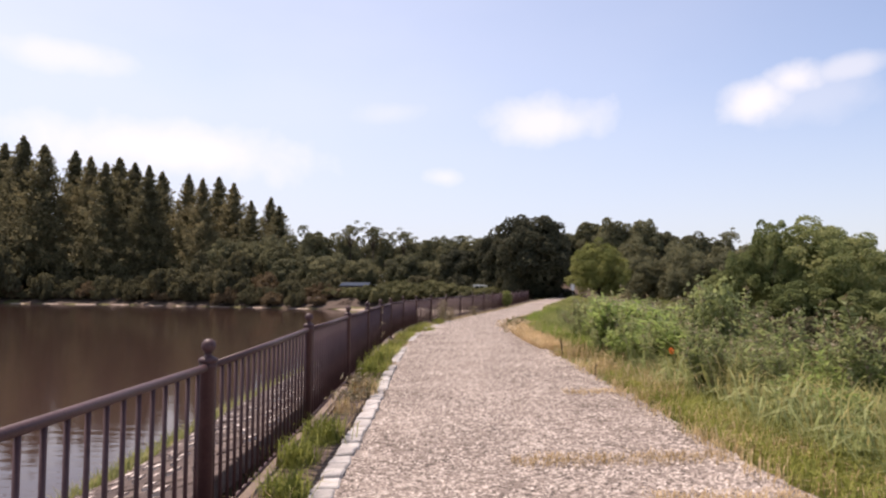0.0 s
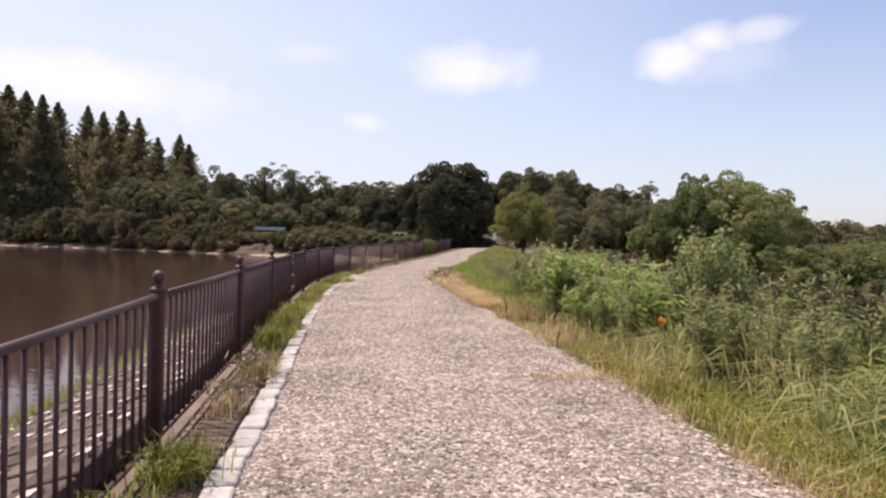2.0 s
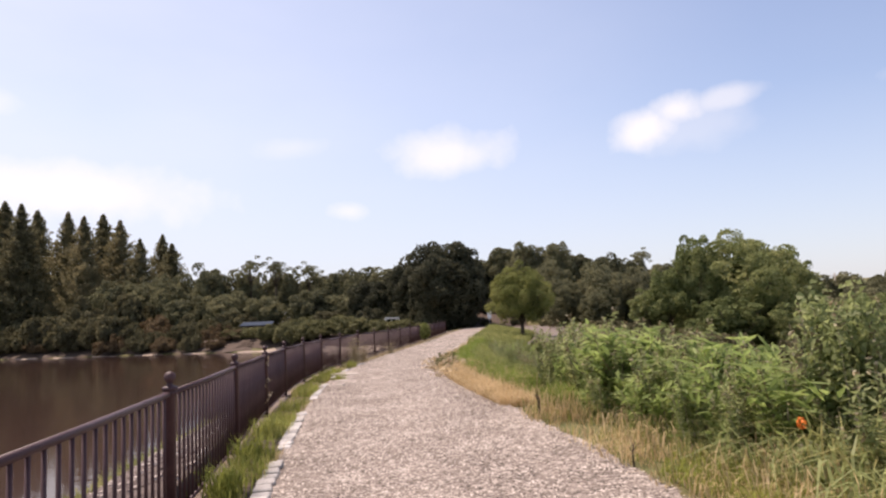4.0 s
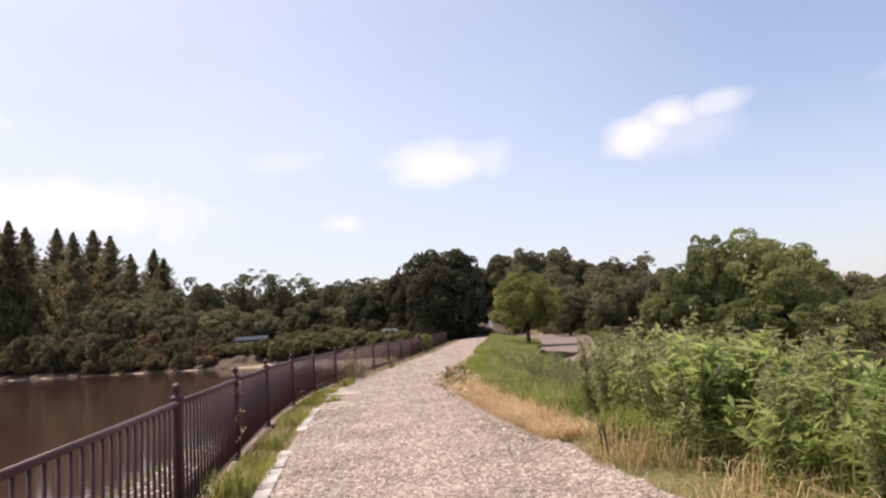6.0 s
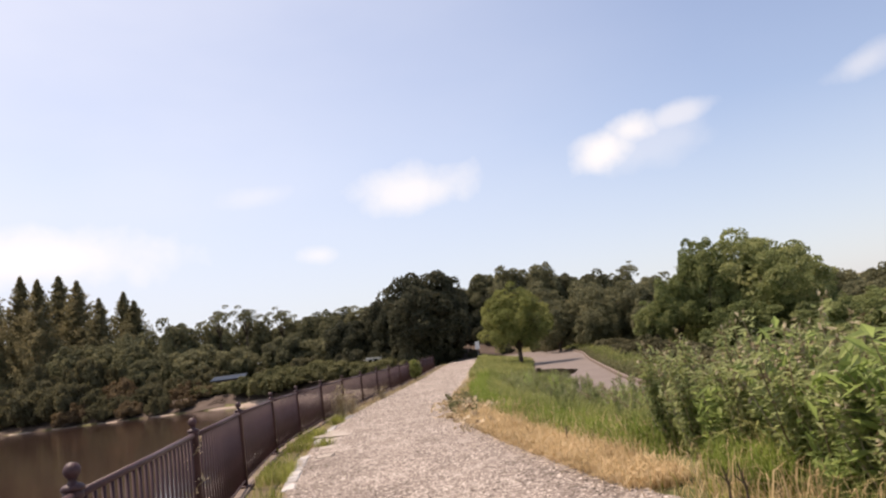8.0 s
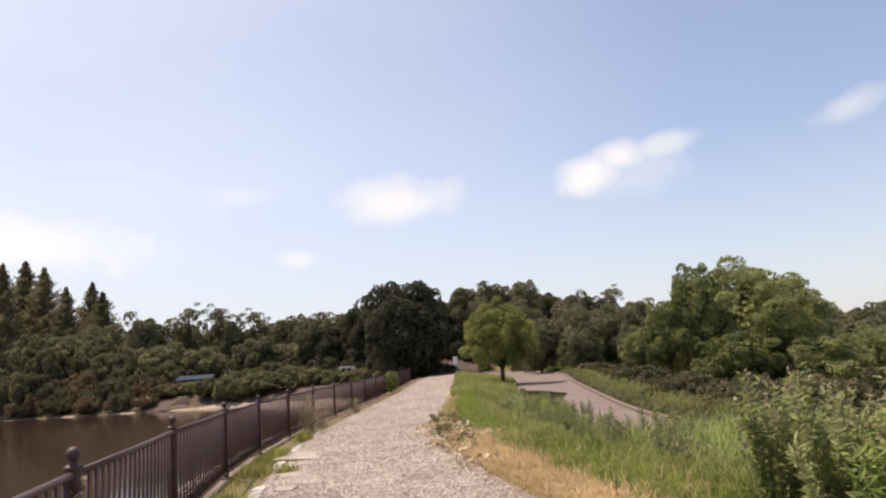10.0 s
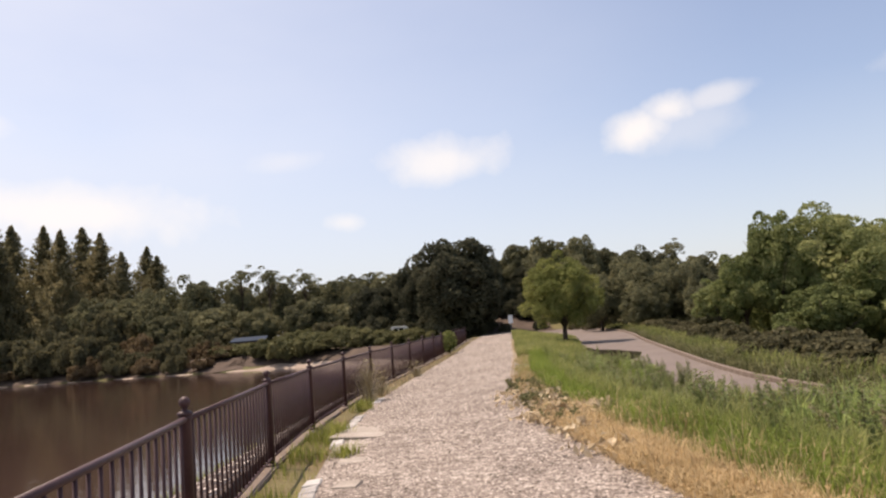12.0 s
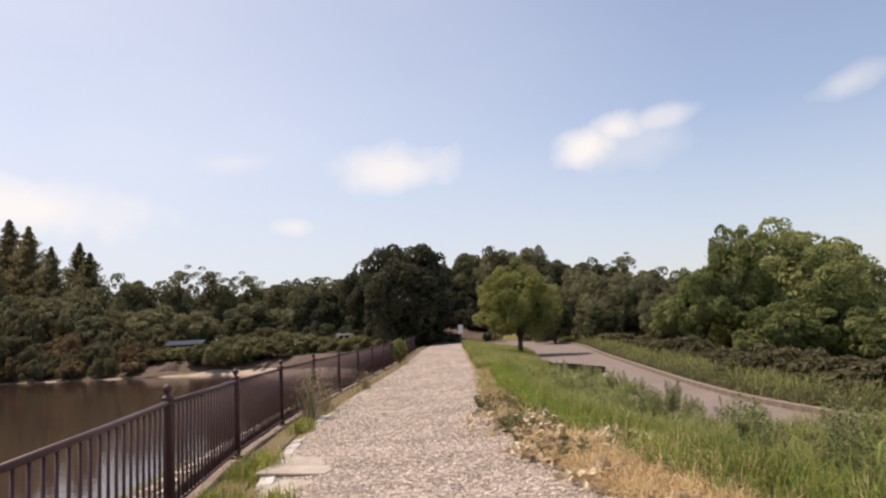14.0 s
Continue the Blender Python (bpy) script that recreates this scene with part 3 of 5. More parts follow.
def crown_conifer(seed, h, w, mat, leaf, boughs=300, each=42):
    """A tall pointed crown of feathery boughs that rise outwards, ending in a thin leader."""
    r = np.random.default_rng(seed)
    V, F, o = [], [], 0

    def add(v, f):
        nonlocal o
        V.append(v)
        F.append(f + o)
        o += len(v)

    for j in range(boughs):
        t = ((j + r.random()) / boughs) ** 0.85
        a = j * 2.39996 + r.normal(0, 0.6)
        reach = w / 2 * (1 - t) ** 0.9 * r.uniform(0.35, 1.12) + 0.12
        rise = r.uniform(0.10, 0.55)
        n = int(each * (0.35 + 0.65 * (1 - t)))
        q = r.random(n) ** 0.6
        out = np.array([math.cos(a), math.sin(a), 0.0])
        side = np.array([-math.sin(a), math.cos(a), 0.0])
        spread = (0.12 + 0.24 * reach * (1 - q) ** 0.6)[:, None]
        pts = out * (reach * q)[:, None] + side * spread * r.normal(size=(n, 1)) * 0.9
        pts[:, 2] = h * (0.09 + 0.90 * t) + rise * reach * (q ** 1.5 - 0.25) + spread[:, 0] * r.normal(size=n) * 0.6
        nor = unit(out * 0.6 + np.array([0, 0, 0.45]) + 0.9 * r.normal(size=(n, 3)))
        add(*leaves(pts, nor, leaf * (0.45 + 0.55 * (1 - t)), leaf * 0.5, r, -0.3))
    n = boughs * 2
    t = r.random(n) ** 1.2 * 0.9
    a = r.uniform(0, 6.28, n)
    rad = w / 2 * (1 - t) ** 0.9 * r.uniform(0.02, 0.28, n)
    pts = np.stack([np.cos(a) * rad, np.sin(a) * rad, h * (0.10 + 0.88 * t)], 1)
    add(*leaves(pts, unit(np.stack([np.cos(a), np.sin(a), 0.3 + 0 * a], 1) + 0.4 * r.normal(size=(n, 3))), leaf * 1.7, leaf * 1.1, r))
    return mesh_from("crown", np.concatenate(V), np.concatenate(F), mat)


def limbs(seed, height, rx, rz, base_r, n=7, fork=0.35):
    """A tapered trunk with limbs that reach into a crown centred at height."""
    r = random.Random(seed)
    pieces = [tube([(0, 0, -0.3), (0.03, 0.02, 0.2), (0.06 * rx * 0.3, 0, height * 0.5), (0, 0.05, height)], [base_r * 1.5, base_r * 1.1, base_r * 0.85, base_r * 0.35], 9)]
    for i in range(n):
        a = 2 * math.pi * (i + r.random() * 0.6) / n
        z0 = height * r.uniform(fork, 0.75)
        e = Vector((math.cos(a) * rx * 0.75, math.sin(a) * rx * 0.75, height + rz * r.uniform(-0.3, 0.6)))
        s = Vector((0, 0, z0))
        mid = s.lerp(e, 0.5) + Vector((0, 0, 0.12 * rx))
        pieces.append(tube([s, s.lerp(mid, 0.5), mid, e], [base_r * 0.5, base_r * 0.42, base_r * 0.3, base_r * 0.08], 6))
    v, f = join(pieces)
    return mesh_from("trunk", v, f, M_BARK, True)


def plant_tree(name, label, category, group, crown, trunk, x, y, z, scale, crown_z, turn):
    root = new(name)
    root.matrix_world = Matrix.Translation((x, y, z)) @ pose(0, 0, 0, 0, 0, turn) @ Matrix.Diagonal((*scale, 1))
    tagged(root, label, category, group)
    if trunk:
        part("trunk", trunk, root)
    part("crown", crown, root, m=Matrix.Translation((0, 0, crown_z)))
    return root


def forest():
    r = random.Random(11)
    # tall pointed conifers on the far shore: x and top height where they stand at y = 148
    con = [(crown_conifer(20 + i, 24, 19, M_CONIFER, 0.62, 420, 66), mesh_from("trunk", *tube([(0, 0, -0.5), (0, 0, 10), (0, 0, 23.5)], [0.38, 0.25, 0.04], 8), M_BARK, True)) for i in range(4)]
    tops = ((-108, 31), (-101, 30), (-94.4, 30.9), (-90.4, 32.4), (-85.9, 30.6), (-79.3, 29.4), (-76.0, 28.2), (-72.8, 27.0), (-69.9, 28.0), (-66.6, 26.9), (-63.6, 26.4), (-60.8, 25.2),
            (-55.2, 24.7), (-52.2, 23.8), (-48.8, 24.1), (-45.6, 22.9), (-41.9, 19.3), (-37.8, 20.0), (-36.0, 18.2))
    for i, (x, top) in enumerate(tops):
        k = (1.0, 0.97, 1.03)[i % 3]
        x, y, top = x * k, 148 * k, 1.4 + (top - 1.4) * k
        z = gz(x, y)
        h = (top - z) / 23.2
        wd = h * r.uniform(0.85, 1.1)
        c, t = con[(i * 3 + i // 4) % 4]
        plant_tree("conifer_tree", "tall narrow dark green conifer on the far shore", "tree", "conifers on the far shore", c, t, x, y, z, (wd, wd, h), 0, r.uniform(0, 360))
    # rounded trees; crowns 8 m wide and 8 m high, centred 5 m up
    broad = [crown_broad(40 + i, 4.0, 4.0, 54, 140, 0.44, M_WOOD, 0.7, -0.75, 0.18, 0.34) for i in range(3)]
    trunk = limbs(5, 4.6, 4.0, 4.0, 0.22)
    label = "rounded dark green broadleaf tree in the wood"
    for i, (x, y, top, w) in enumerate((
            (-31, 131, 11.2, 9), (-25, 130, 12.6, 9), (-20, 133, 11.8, 9), (-13.5, 134, 11.4, 9), (-8, 134, 10.9, 9), (-3, 131, 11.0, 8), (0.5, 128, 11.0, 8), (5.0, 126, 11.0, 9),
            (-37, 136, 11, 9), (-43, 138, 11, 9), (-28, 124, 7.0, 8), (-21, 122, 7.5, 9), (-15, 121, 6.5, 8), (-8, 120, 7.5, 9), (-1, 118, 6.5, 9), (5, 116, 7.5, 8),
            (21.5, 109, 12.2, 6.8), (23.4, 103, 11.8, 6), (27.0, 101, 11.4, 6.5), (30.5, 102, 10.3, 6), (33.6, 100, 9.6, 6), (37.4, 101, 9.0, 6.5), (42.5, 101, 8.3, 7), (47, 100, 7.6, 7), (52, 98, 7.0, 7),
            (24, 92, 8.0, 7), (29.5, 91, 7.8, 7), (35, 90, 7.0, 7), (41, 89, 6.0, 7), (18.5, 112, 10.4, 7),
            (58, 91, 5.0, 7.5), (63, 92, 5.4, 7.5), (68.5, 91, 5.2, 8), (75, 94, 5.5, 8), (82, 95, 5.5, 8), (50, 84, 3.5, 8), (57, 80, 3.2, 8), (64, 82, 3.6, 8), (45, 72, 2.2, 7), (52, 70, 2.0, 8),
            (-60, 155, 12, 12), (-70, 152, 12, 12), (-80, 153, 12, 12), (-90, 154, 12, 12), (-50, 152, 11, 11), (-100, 155, 12, 12), (10, 135, 9, 10), (18, 125, 9.5, 10), (27, 122, 9.5, 10), (36, 122, 9, 10), (45, 120, 8, 10), (55, 116, 7, 10))):
        z = gz(x, y) - 0.2
        h = (top - z) / 9.0
        plant_tree("broadleaf_tree", label, "tree", "trees of the wood", broad[i % 3], trunk, x, y, z, (w / 8, w / 8, h), 5.0, r.uniform(0, 360))
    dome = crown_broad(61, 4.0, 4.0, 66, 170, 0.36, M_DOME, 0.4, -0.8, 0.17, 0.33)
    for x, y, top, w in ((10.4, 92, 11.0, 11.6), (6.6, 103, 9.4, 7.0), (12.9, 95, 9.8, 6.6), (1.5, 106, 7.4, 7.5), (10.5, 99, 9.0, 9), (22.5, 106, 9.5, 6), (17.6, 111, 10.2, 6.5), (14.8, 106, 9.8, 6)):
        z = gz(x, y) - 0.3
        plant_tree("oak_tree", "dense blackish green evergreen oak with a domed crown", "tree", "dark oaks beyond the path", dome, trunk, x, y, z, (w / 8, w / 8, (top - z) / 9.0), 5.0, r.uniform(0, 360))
    mids = [crown_broad(70 + i, 4.0, 4.0, 70, 150, 0.32, M_WOOD, 0.5, -0.95, 0.14, 0.27, 0.8) for i in range(2)]
    for i, (x, y, top, w) in enumerate(((20.6, 76, 5.0, 5.2), (24.6, 75, 5.7, 5.6), (28.6, 74, 5.3, 5.6), (32.0, 71, 4.6, 5.5), (22.5, 71, 3.6, 4.0), (27, 68, 3.4, 4.6), (30, 66, 3.0, 4.6))):
        z = gz(x, y) - 0.2
        plant_tree("broadleaf_tree", "middling rounded olive green tree beside the road", "tree", "trees beside the road", mids[i % 2], trunk, x, y, z, (w / 8, w / 8, (top - z) / 9.0), 5.0, r.uniform(0, 360))
    # open, thin crowned trees that stand above the wood
    thin = crown_broad(81, 2.9, 2.2, 13, 110, 0.28, M_WOOD, 1.0, -0.5, 0.22, 0.42, 0.42)
    tall = limbs(8, 11.0, 2.6, 2.2, 0.16, 6, 0.7)
    for x, y, top, s in ((-18.5, 130, 14.8, 0.85), (-14.3, 130, 14.5, 1.05), (-8.7, 130, 13.5, 0.95), (39.2, 100.5, 10.9, 0.62)):
        z = gz(x, y)
        plant_tree("pine_tree", "thin open pine rising above the wood", "tree", "open pines", thin, tall, x, y, z, (s, s, (top - z) / 13.4), 10.5, r.uniform(0, 360))
    # big camphor by the road
    big = crown_broad(97, 6.0, 5.1, 190, 290, 0.23, M_CAMPHOR, 0.30, -0.95, 0.09, 0.21, 0.8)
    z = gz(30, 57)
    plant_tree("camphor_tree", "large spreading mid green broadleaf tree beside the road", "tree", "", big, limbs(9, 5.2, 6.0, 4.5, 0.42, 11, 0.25), 29.5, 57, z, (1.03, 1, (7.0 - z) / 10.4), 5.3, 0)
    side = crown_broad(91, 2.4, 2.2, 44, 150, 0.22, M_CAMPHOR, 0.9, -0.9, 0.15, 0.3, 0.8)
    for x, y, top, s in ((25.3, 56.5, 7.0, 1.1), (23.6, 57.5, 4.6, 1.0), (34.2, 57.5, 4.8, 1.05), (22.3, 58, 3.2, 1.0), (25.5, 52.5, 2.2, 1.25), (30, 50.5, 1.6, 1.4), (35, 50, 1.6, 1.5), (40, 58, 1.8, 1.5), (44.5, 62, 2.2, 1.6)):
        z = gz(x, y)
        plant_tree("young_tree", "leafy mid green young tree beside the large one", "tree", "young trees by the road", side, trunk_young, x, y, z, (s, s, (top - z) / 6.6), 4.4, r.uniform(0, 360))
    # small round tree between path and road
    z = gz(12.25, 58.8)
    crown = crown_broad(95, 2.5, 2.75, 76, 290, 0.14, M_FRESH, 0.4, -0.8, 0.15, 0.29, 0.85)
    plant_tree("small_tree", "small round light green tree on the grass between path and road", "tree", "", crown, limbs(14, 3.0, 2.5, 2.2, 0.14, 9, 0.22), 12.2, 58.8, z, (1.04, 1.04, (5.65 - z) / 5.8), 3.1, 30)


trunk_young = limbs(13, 4.4, 2.4, 2.2, 0.10, 6, 0.3)
forest()


def bushes():
    r = random.Random(21)
    low = {m.name: [crown_broad(110 + i + j * 5, 2.0, 1.5, 34, 100, 0.32, m, 1.1, -0.2, 0.16, 0.34) for i in range(2)] for j, m in enumerate((M_BUSH, M_HEDGE, M_RUST, M_DOME))}
    i = 0
    for m, name, label, group, rows in (
            (M_BUSH, "bush", "dark green waterside bush on the far shore", "bushes on the far shore",
             ((-84, 131, 9.0, 11), (-92, 133, 8.0, 11), (-75, 131, 4.0, 7), (-69, 130, 3.4, 6.5), (-63, 129.5, 3.6, 6.5), (-57, 128, 3.6, 6.5), (-50, 124, 4.8, 9), (-43, 120, 5.2, 10), (-37, 117, 4.4, 8), (-100, 135, 6, 10), (-108, 136, 6, 10), (-46, 130, 8, 9), (-38, 128, 8, 9), (-31.5, 111.5, 1.2, 4.2), (-23.5, 107.5, 0.9, 3.8), (-33, 115, 2.8, 5.5), (-25, 112, 2.6, 5), (-25, 117, 4.0, 6), (-20, 117.5, 4.2, 7), (-17, 116.5, 3.2, 6))),
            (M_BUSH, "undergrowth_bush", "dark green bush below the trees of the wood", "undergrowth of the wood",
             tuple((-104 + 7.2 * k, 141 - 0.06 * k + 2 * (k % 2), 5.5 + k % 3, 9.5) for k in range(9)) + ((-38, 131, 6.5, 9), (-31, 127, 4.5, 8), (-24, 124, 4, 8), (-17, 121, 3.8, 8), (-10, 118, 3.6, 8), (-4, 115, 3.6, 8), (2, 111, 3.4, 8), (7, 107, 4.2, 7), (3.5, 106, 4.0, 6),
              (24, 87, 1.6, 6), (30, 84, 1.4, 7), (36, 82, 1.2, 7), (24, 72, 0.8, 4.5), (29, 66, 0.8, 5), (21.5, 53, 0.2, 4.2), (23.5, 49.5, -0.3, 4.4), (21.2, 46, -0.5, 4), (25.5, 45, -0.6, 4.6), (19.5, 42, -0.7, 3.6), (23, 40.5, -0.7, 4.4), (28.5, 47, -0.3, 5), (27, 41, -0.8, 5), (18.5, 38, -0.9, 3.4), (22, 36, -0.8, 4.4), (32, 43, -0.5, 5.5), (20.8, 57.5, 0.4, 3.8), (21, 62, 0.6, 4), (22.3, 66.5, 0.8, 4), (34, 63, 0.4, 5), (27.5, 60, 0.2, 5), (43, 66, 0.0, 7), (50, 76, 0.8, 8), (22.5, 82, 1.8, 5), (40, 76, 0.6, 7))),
            # the small ones on the brown bank are added to imitate tree shade there
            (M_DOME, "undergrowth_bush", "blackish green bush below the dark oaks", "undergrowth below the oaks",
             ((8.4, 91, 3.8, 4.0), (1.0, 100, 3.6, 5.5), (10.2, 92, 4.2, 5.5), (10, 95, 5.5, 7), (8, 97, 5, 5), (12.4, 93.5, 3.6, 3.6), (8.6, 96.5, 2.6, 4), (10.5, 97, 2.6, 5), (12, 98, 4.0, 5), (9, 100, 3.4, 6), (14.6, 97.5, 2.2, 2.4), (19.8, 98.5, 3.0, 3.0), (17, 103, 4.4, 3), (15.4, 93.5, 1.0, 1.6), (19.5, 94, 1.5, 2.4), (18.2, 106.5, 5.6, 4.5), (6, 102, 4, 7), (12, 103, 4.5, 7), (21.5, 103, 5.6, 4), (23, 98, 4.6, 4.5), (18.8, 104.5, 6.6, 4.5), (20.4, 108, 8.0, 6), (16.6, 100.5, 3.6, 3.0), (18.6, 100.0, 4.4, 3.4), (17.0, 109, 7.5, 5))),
            (M_RUST, "bush", "reddish brown waterside bush", "bushes on the far shore",
             ((-36, 113.5, 1.6, 4.5), (-27.5, 109.5, 1.0, 4), (-20, 106, 0.7, 3.4), (-18.5, 109, 1.6, 4.2), (-29, 113, 2.4, 5), (-31, 119, 4.2, 6), (-21, 113, 2.4, 4.5))),
            (M_HEDGE, "shrub", "yellowish green shrub in the belt along the bank", "shrub belt",
             ((-18.3, 109.5, 1.6, 3.6), (-16.0, 109, 1.7, 3.8), (-13.8, 107.5, 1.7, 3.8), (-12.0, 104, 2.0, 4.6), (-9.5, 101, 2.4, 4.6), (-6.5, 99, 2.3, 4.6), (-3.5, 97, 2.5, 4.8), (-0.5, 96, 2.3, 4.6), (2.4, 95, 1.9, 4.4), (5.2, 93, 1.8, 4.2), (7.6, 91, 1.6, 3.6), (-7.5, 106, 2.8, 5), (-2, 103, 2.8, 5)))):
        for x, y, top, w in rows:
            z = gz(x, y) - 0.15
            w *= 1.3 if name == "shrub" else 1.0
            plant_tree(name, label, "bush", group, low[m.name][i % 2], None, x, y, z, (w / 4, w / 4, max(0.5, (top - z) / 2.15)), 0.65, r.uniform(0, 360))
            i += 1
    for k in range(13):        # scrub along the far side of the road
        y = 30 + 3.1 * k
        x = float(at(T_ROAD_R, y)) + 3.0 + r.uniform(-0.5, 0.6)
        z = gz(x, y) - 0.2
        plant_tree("undergrowth_bush", "dark olive scrub on the bank beyond the road", "bush", "scrub beyond the road", low[M_BUSH.name][k % 2], None, x, y, z,
                   (r.uniform(0.75, 1.0), r.uniform(0.8, 1.1), max(0.4, (float(road_z(y)) + r.uniform(0.45, 0.95) - z) / 2.15)), 0.65, r.uniform(0, 360))
    for k in range(26):        # low scrub hanging over the far waterline
        x = -106 + 3.15 * k + r.uniform(-0.8, 0.8)
        y = float(np.interp(x, SHORE_X, SHORE_Y)) + r.uniform(2.4, 3.4)
        m = M_RUST if k % 5 == 3 else M_BUSH
        w = r.uniform(4.2, 6.0)
        plant_tree("bush", "low dark scrub hanging over the far waterline", "bush", "scrub on the far waterline", low[m.name][k % 2], None, x, y, gz(x, y) - 0.2, (w / 4, w / 5, r.uniform(0.9, 1.6)), 0.65, r.uniform(0, 360))


bushes()


# ---------------------------------------------------------------- far things
def far_things():
    z = gz(-16, 113)
    shed = tagged(new("shed"), "low shed with a faded blue sheet roof by the bank", "shed")
    shed.matrix_world = pose(-15.2, 113, z) @ Matrix.Diagonal((0.76, 1, 1.05, 1))
    part("wall", box_mesh("wall", 5.2, 3.0, 1.7, M_PAVER, 0.02), shed, m=pose(0, 0, 0.85))
    part("roof", box_mesh("roof", 6.0, 3.6, 0.10, M_BLUE, 0.02), shed, "faded blue sheet roof", pose(0, 0, 1.95, 8, 0, 0))
    z = gz(4.4, 99)
    van = tagged(new("van"), "white van parked behind the shrub belt", "van")
    van.matrix_world = pose(4.2, 99.5, z, 0, 0, 12) @ Matrix.Diagonal((0.76, 0.85, 0.98, 1))
    bm = bmesh.new()
    prof = [(-1.7, 0.35), (1.65, 0.35), (1.7, 0.95), (1.25, 1.15), (0.85, 1.8), (-1.6, 1.85), (-1.7, 1.0)]
    a = [bm.verts.new((x, -0.75, h)) for x, h in prof]
    b = [bm.verts.new((x, 0.75, h)) for x, h in prof]
    bm.faces.new(a)
    bm.faces.new(b[::-1])
    for i in range(len(prof)):
        j = (i + 1) % len(prof)
        bm.faces.new((a[j], a[i], b[i], b[j]))
    bmesh.ops.recalc_face_normals(bm, faces=bm.faces)
    bmesh.ops.bevel(bm, geom=bm.edges[:], offset=0.06, segments=2, affect="EDGES")
    part("body", bm_mesh("body", bm, M_WHITE), van)
    for x in (-0.95, -0.1):
        part("side_window", box_mesh("side_window", 0.7, 0.02, 0.45, M_GLASS, 0.005), van, m=pose(x, -0.755, 1.38))
    part("windscreen", box_mesh("windscreen", 0.02, 1.25, 0.6, M_GLASS, 0.005), van, m=pose(1.07, 0, 1.48, 0, -31, 0))
    v, f = lathe([(0.18, -0.09), (0.29, -0.09), (0.30, 0), (0.29, 0.09), (0.18, 0.09)], 14)
    tyre = mesh_from("wheel", v, f, M_RUBBER, True)
    for x in (-1.1, 1.1):
        for y in (-0.68, 0.68):
            part("wheel", tyre, van, m=pose(x, y, 0.30, 90, 0, 0))
    z = gz(15, 88)
    sign = tagged(new("sign"), "small white notice board on a steel post", "sign")
    sign.matrix_world = pose(15.0, 88, z, 0, 0, -6)
    part("board", box_mesh("board", 0.46, 0.03, 0.86, M_WHITE, 0.008), sign, m=pose(0, -0.04, 1.86 - z))
    part("post", mesh_from("post", *tube([(0, 0, -0.2), (0, 0, 2.25 - z)], [0.03, 0.03], 8), M_POST, True), sign)
    z = gz(61, 91)
    pole = tagged(new("utility_pole"), "thin grey utility pole among far trees", "utility pole")
    pole.matrix_world = pose(61.3, 91, z)
    part("pole", mesh_from("pole", *tube([(0, 0, -0.3), (0, 0, 5.3 - z)], [0.13, 0.08], 8), M_CONCRETE, True), pole)
    for h in (5.0,):
        part("crossarm", box_mesh("crossarm", 1.1, 0.07, 0.07, M_CONCRETE, 0.01), pole, m=pose(0, 0, h - z))


far_things()


# ---------------------------------------------------------------- grass and weeds
def blades(points, length, width, lean, r):
    """Bent blades of grass rooted at points: vertices and faces."""
    n = len(points)
    a = r.uniform(0, 2 * math.pi, n)
    d = np.stack([np.cos(a), np.sin(a), np.zeros(n)], 1)
    s = np.stack([-np.sin(a), np.cos(a), np.zeros(n)], 1)
    ln = (length * r.uniform(0.55, 1.25, n))[:, None]
    le = (lean * r.uniform(0.2, 1.3, n))[:, None]
    up = np.array([0, 0, 1.0])
    w = (width * r.uniform(0.7, 1.3, n))[:, None]
    m = points + up * ln * 0.6 + d * ln * le * 0.28
    t = points + up * ln * (1 - 0.35 * le) + d * ln * le * 0.85
    v = np.stack([points - s * w / 2, points + s * w / 2, m + s * w * 0.4, m - s * w * 0.4, t], 1).reshape(-1, 3)
    b = 5 * np.arange(n)
    f4 = np.stack([b, b + 1, b + 2, b + 3], 1)
    f3 = np.stack([b + 3, b + 2, b + 4], 1)
    return v, f4.tolist() + f3.tolist()


def scatter(n, y0, y1, left, right, r, near=0.0):
    """n points between two lines; near > 0 crowds them towards y0."""
    y = y0 + (y1 - y0) * r.random(n) ** (1 + near)
    u = r.random(n)
    return left(y) * (1 - u) + right(y) * u, y


def patchy(x, y, s, cut, r):
    k = np.sin(x * s + 1.3 * np.sin(y * s * 0.7)) + np.sin(y * s * 1.1 + 1.7 * np.sin(x * s * 0.6)) + 0.8 * np.sin((x + y) * s * 2.3)
    return k + r.normal(size=len(x)) * 0.6 > cut


def lawn(name, label, n, y0, y1, left, right, length, width, lean, mat, seed, near=0.5, cut=-9):
    r = np.random.default_rng(seed)
    x, y = scatter(n, y0, y1, left, right, r, near)
    keep = patchy(x, y, 2.0, cut, r)
    x, y = x[keep], y[keep]
    z = np.maximum(ground(x, y), -9) - 0.01
    v, f = blades(np.stack([x, y, z], 1), length, width, lean, r)
    tagged(part(name, mesh_from(name, v, f, mat)), label, "grass", kind="stuff")


